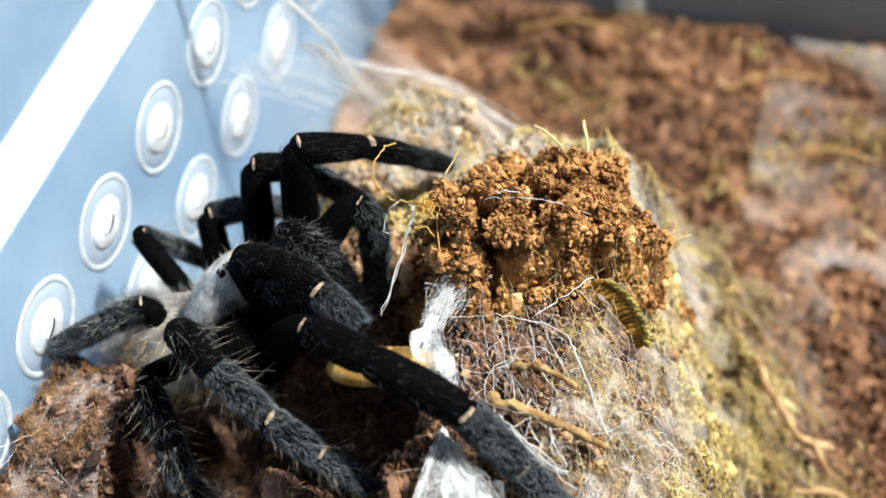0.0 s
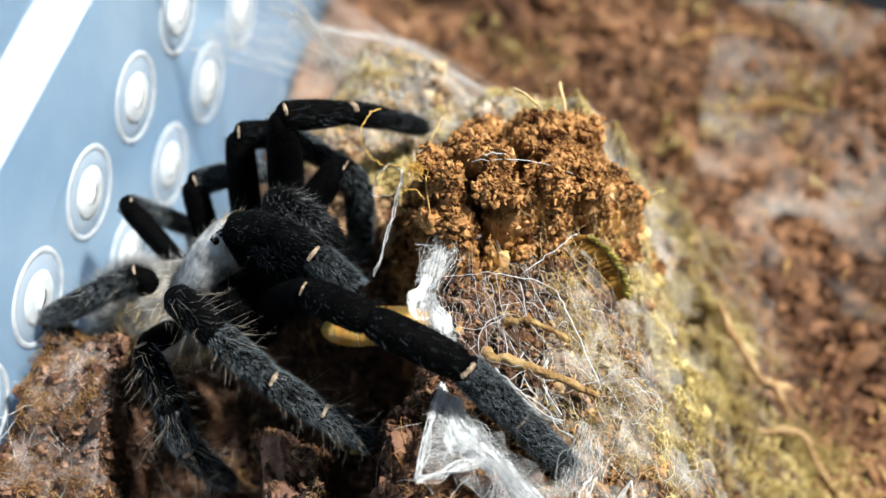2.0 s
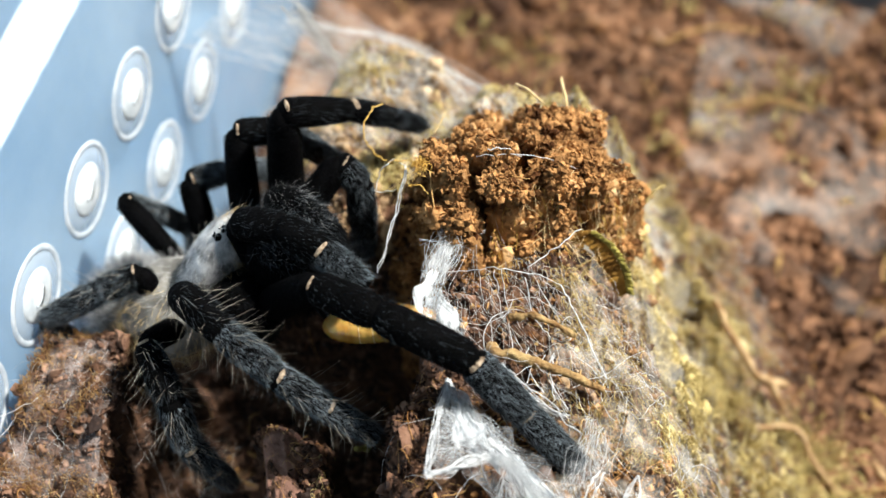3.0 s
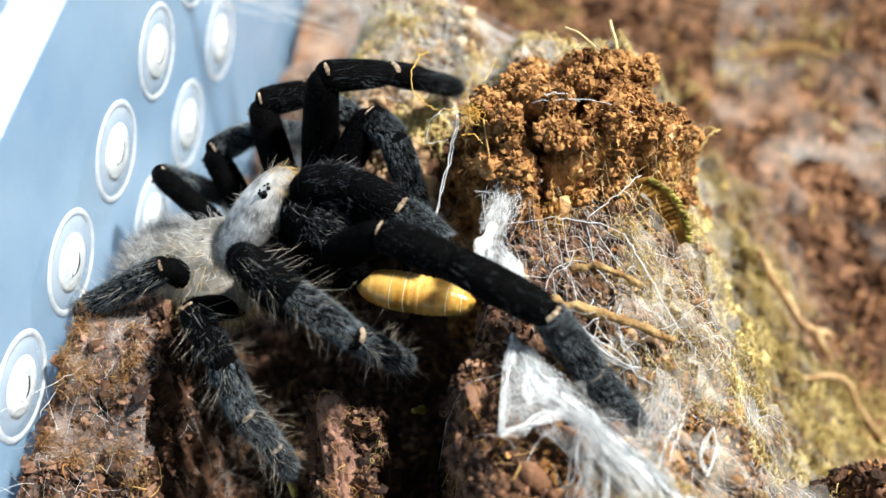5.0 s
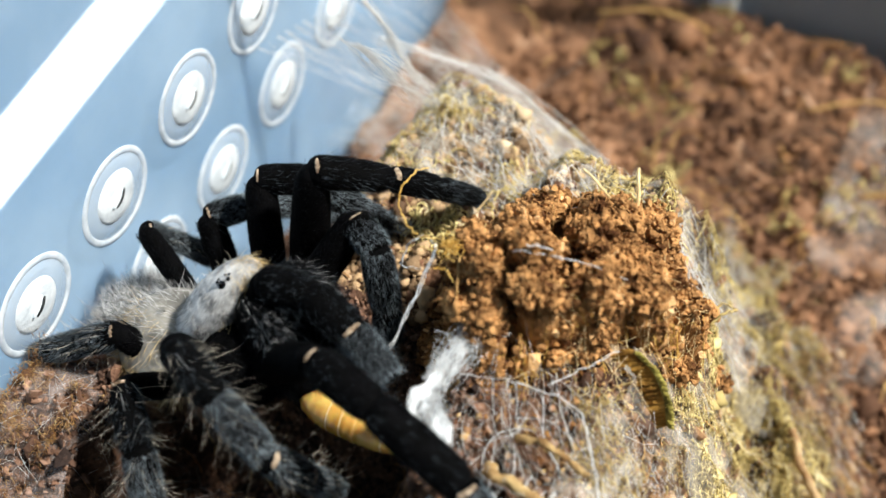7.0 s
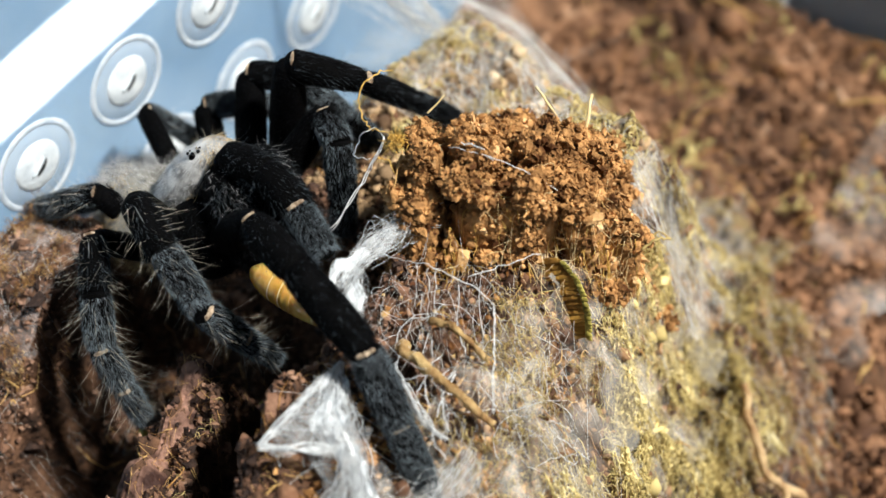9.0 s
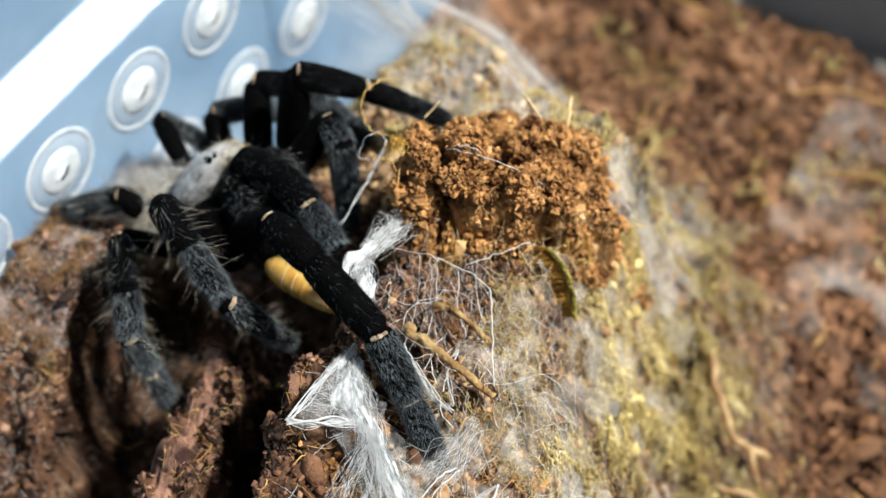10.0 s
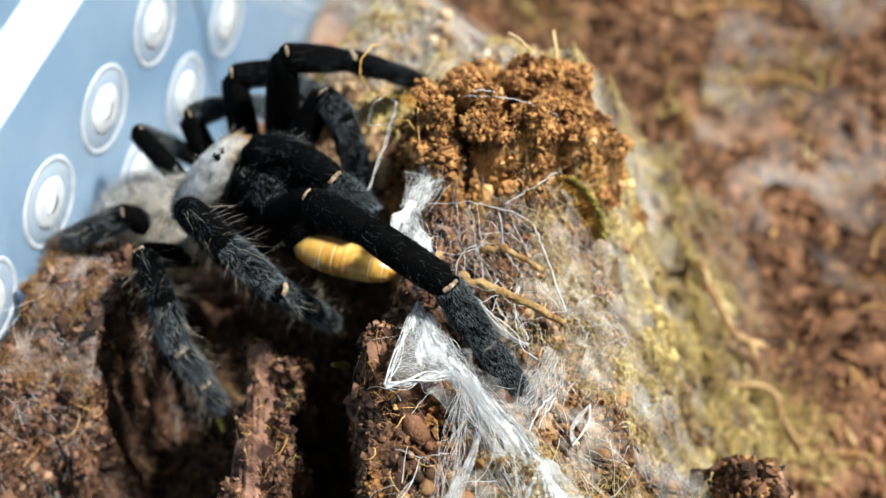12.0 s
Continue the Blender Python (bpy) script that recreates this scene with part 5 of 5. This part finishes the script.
for k in range(16):
    x0, y0 = 34 + 19 * rng.uniform(), -1 + 14 * rng.uniform()
    a = rng.uniform(0, 6.28)
    q = [(x0 + 1.5 * t * np.cos(a + 0.25 * t), y0 + 1.5 * t * np.sin(a + 0.25 * t)) for t in (-1.2, -0.4, 0.4, 1.2)]
    if min(clump_lift(np.array([u]), np.array([w]))[0] for u, w in q) > 1.0:
        line_thing("curled_fibre", [(u, w, float(on_clump(np.array([u]), np.array([w]))[0]) + 1.1 + 0.5 * rng.uniform()) for u, w in q], 0.05, M_TAN, "thin brown root fibre lying on the soil clump", "fibre", 0.7)


def leaflet(base, tip, wide, sag):
    """A small curled leaflet with thickness and a raised midrib."""
    base, tip = np.asarray(base, float), np.asarray(tip, float)
    g = np.linspace(0, 1, 7)
    line = base + g[:, None] * (tip - base) + np.array([0, 0, -sag]) * (g ** 2)[:, None]
    d = (tip - base) / np.linalg.norm(tip - base)
    w = np.cross(d, (0.3, -0.5, 0.8))
    w /= np.linalg.norm(w)
    half = wide * np.sin(np.pi * (0.12 + 0.86 * g)) ** 0.7
    lift = np.cross(w, d)
    rows = [line + w * (half * q)[:, None] - lift * 0.25 * wide * abs(q) for q in (-1, -0.5, 0, 0.5, 1)]
    top = np.stack(rows, 1).reshape(-1, 3)
    f = []
    for i in range(6):
        for k in range(4):
            q = [i * 5 + k, i * 5 + k + 1, (i + 1) * 5 + k + 1, (i + 1) * 5 + k]
            f += [q, [35 + n for n in q[::-1]]]
        for q in ((i * 5, (i + 1) * 5), ((i + 1) * 5 + 4, i * 5 + 4)):
            f.append([q[0], q[1], q[1] + 35, q[0] + 35])
    return np.concatenate([top, top - lift * 0.06]), f


leaf = thing("leaf_scrap", (0, 0, 0), "curled brown fern scrap with a yellow-green edge", "leaf")
e = bez([(50.3, 1.9, 4.2), (52.3, 1.3, 3.2), (53.8, 0.3, 1.2), (54.5, -0.5, -1.0)], 6)
part("rib", *tube(e, np.linspace(0.16, 0.08, len(e)), 6), M_GREEN, leaf, "yellow-green midrib")
for k, q in enumerate(e):
    part("leaflet", *leaflet(q, q + np.array([-2.3 + 0.35 * np.sin(k * 2.1), -0.7 + 0.2 * np.sin(k * 1.3), -0.5]), 0.3, 0.9), M_LEAF, leaf, "brown curled leaflet")
    part("leaflet", *leaflet(q, q + np.array([0.7, -0.2, 0.25 + 0.12 * np.sin(k * 1.7)]), 0.2, 0.1), M_GREEN, leaf, "yellow-green leaflet")
line_thing("moss_sprig", [(33.0, -17.5, -9), (33.4, -19, -6.5), (33.0, -20, -5)], 0.4, M_GREEN, "small green moss sprig in the hollow", "moss", 0.5)
line_thing("moss_sprig", [(23.2, -26.6, -12), (23.0, -26.4, -10.5), (22.6, -26.2, -9.8)], 0.45, M_GREEN, "small green moss sprig below the foot", "moss", 0.6)

THREADS = (
    ((33.4, 0.6, 11.2), (33.0, -2.8, 8.4), (32.4, -7.6, 5.6), 0.14),
    ((33.5, 0.5, 11.1), (33.2, -2.6, 8.6), (32.6, -7.2, 5.8), 0.10),
    ((31.9, 0.5, 11.4), (31.0, 0.1, 10.6), (30.7, -0.7, 8.6), 0.12),
    ((30.7, -0.7, 8.6), (31.6, -0.9, 9.0), (32.8, -1.0, 9.7), 0.09),
    ((33.4, 0.7, 11.3), (32.4, 0.9, 11.5), (31.6, 0.5, 11.3), 0.08),
    ((36.9, -8.6, 8.9), (38.8, -7.3, 7.4), (43.0, -6.9, 8.8), 0.07),
    ((43.0, -6.9, 8.8), (46.0, -6.2, 7.8), (48.7, -6.0, 6.6), 0.08),
    ((48.7, -6.0, 6.6), (51.0, -9.4, 6.6), (54.2, -14.3, 6.2), 0.13),
    ((49.5, -0.2, 7.4), (47.6, -2.8, 7.2), (45.6, -5.0, 6.8), 0.10),
    ((39.8, 1.4, 13.4), (44.5, 2.6, 13.2), (49.2, 5.5, 8.2), 0.08),
    ((40.4, 2.0, 13.6), (42.0, 2.2, 13.8), (43.6, 2.2, 13.4), 0.12),
    ((43.0, -6.9, 8.6), (44.2, -9.0, 5.0), (46.6, -11.8, 4.2), 0.06),
    ((43.6, -6.6, 8.4), (44.6, -8.8, 5.4), (45.8, -12.6, 4.4), 0.07),
    ((41.6, -6.6, 7.4), (42.4, -8.4, 4.6), (43.4, -10.2, 3.2), 0.06),
    ((45.8, -6.4, 7.6), (46.8, -8.6, 5.0), (49.0, -10.4, 4.4), 0.09),
    ((49.0, -10.4, 4.4), (50.0, -10.6, 4.6), (50.6, -9.8, 4.8), 0.10),
    ((47.0, -11.5, 4.4), (47.4, -14.0, 5.0), (49.2, -16.2, 5.0), 0.10),
    ((49.4, -12.6, 5.0), (49.6, -14.6, 5.2), (50.2, -16.4, 4.8), 0.11),
    ((45.4, -15.2, 7.0), (47.4, -16.4, 6.4), (50.4, -17.2, 5.4), 0.13),
    ((50.4, -17.2, 5.4), (51.4, -18.6, 5.0), (53.0, -19.0, 4.8), 0.10),
    ((55.0, -22.0, 4.6), (54.4, -23.6, 5.0), (54.0, -26.0, 4.6), 0.16),
    ((55.4, -22.2, 4.6), (54.9, -24.4, 5.0), (54.6, -26.4, 4.4), 0.12),
    ((1.2, -27.0, -3.5), (2.5, -24.0, -2.4), (5.0, -22.5, -3.0), 0.07),
    ((0.6, -30.0, 3.0), (2.0, -26.0, 0.0), (4.0, -22.0, -2.0), 0.05),
)
for a, b, c, r in THREADS:
    line_thing("web_thread", [a, b, c], r * 0.5, M_SILK, "single white web thread", "web", 0.85, 7, 5, "single web threads")


# ---- what moves: the spider shifts its limbs and the prey while it feeds ----
LIMB_FIRST = {
    "r1": (0.48, 0.23, 0.23, 9.1, -5.5, -0.1),
    "r2": (0.29, -0.05, -0.31, -0.4, -7.0, -5.7),
    "r3": (-0.63, 2.73, 1.21, 15.7, 8.7, -3.9),
    "r4": (0.13, 0.68, 0.38, -17.7, 2.0, -0.2),
    "l4": (-0.33, 0.19, 0.30, 2.9, 8.5, -1.9),
    "l3": (-0.22, 0.66, 0.56, 3.6, 14.9, -9.0),
    "l2": (-0.33, 1.23, 1.05, 4.6, 10.5, -6.3),
    "l1": (0.74, 0.90, 0.45, -1.4, -2.5, 2.2),
    "palp_r": (-0.88, 0.14, 0.60, 6.2, -8.1, -6.0),
    "palp_l": (-0.12, 0.35, 0.27, 18.7, 31.3, 33.6),
}
BEND_FIRST = (-2.7, -25.6, -22.)


def motions():
    for name, limb in LEGS.items():
        rest = limb.matrix_basis.copy()
        dx, dy, dz, rx, ry, rz = LIMB_FIRST[name]
        first = Matrix.Translation(Vector((dx, dy, dz)) * MM) @ rest @ pose(0, 0, 0, rx, ry, rz)
        walk(limb, [(0.0, first), (2.7, first), (3.5, first.lerp(rest, 0.5)), (4.3, rest), (12.0, rest)])
    J, pieces = PIECES[LEGS["r2"]]
    joint = Matrix.Translation(Vector(J[3]) * MM)
    bent = joint @ pose(0, 0, 0, *BEND_FIRST) @ joint.inverted()
    still = Matrix.Identity(4)
    half = joint @ pose(0, 0, 0, *[a / 2 for a in BEND_FIRST]) @ joint.inverted()
    for k, ob in pieces:
        if k >= 3:
            walk(ob, [(0.0, bent), (2.7, bent), (3.5, half), (4.3, still), (12.0, still)])
    for jaw in JAWS:
        rest = jaw.matrix_basis.copy()
        first = Matrix.Translation(Vector((-0.3, 1.7, 1.3)) * MM) @ rest
        walk(jaw, [(0.0, first), (2.7, first), (3.5, first.lerp(rest, 0.5)), (4.3, rest), (12.0, rest)])
    at = pose(*[c * MM for c in PUPA])
    first = pose(33.6 * MM, -10.5 * MM, 2.4 * MM, 0, 0, 20)
    walk(pupa, [(0.0, first), (2.7, first), (3.5, first.lerp(at, 0.5)), (4.3, at), (12.0, at)])


motions()
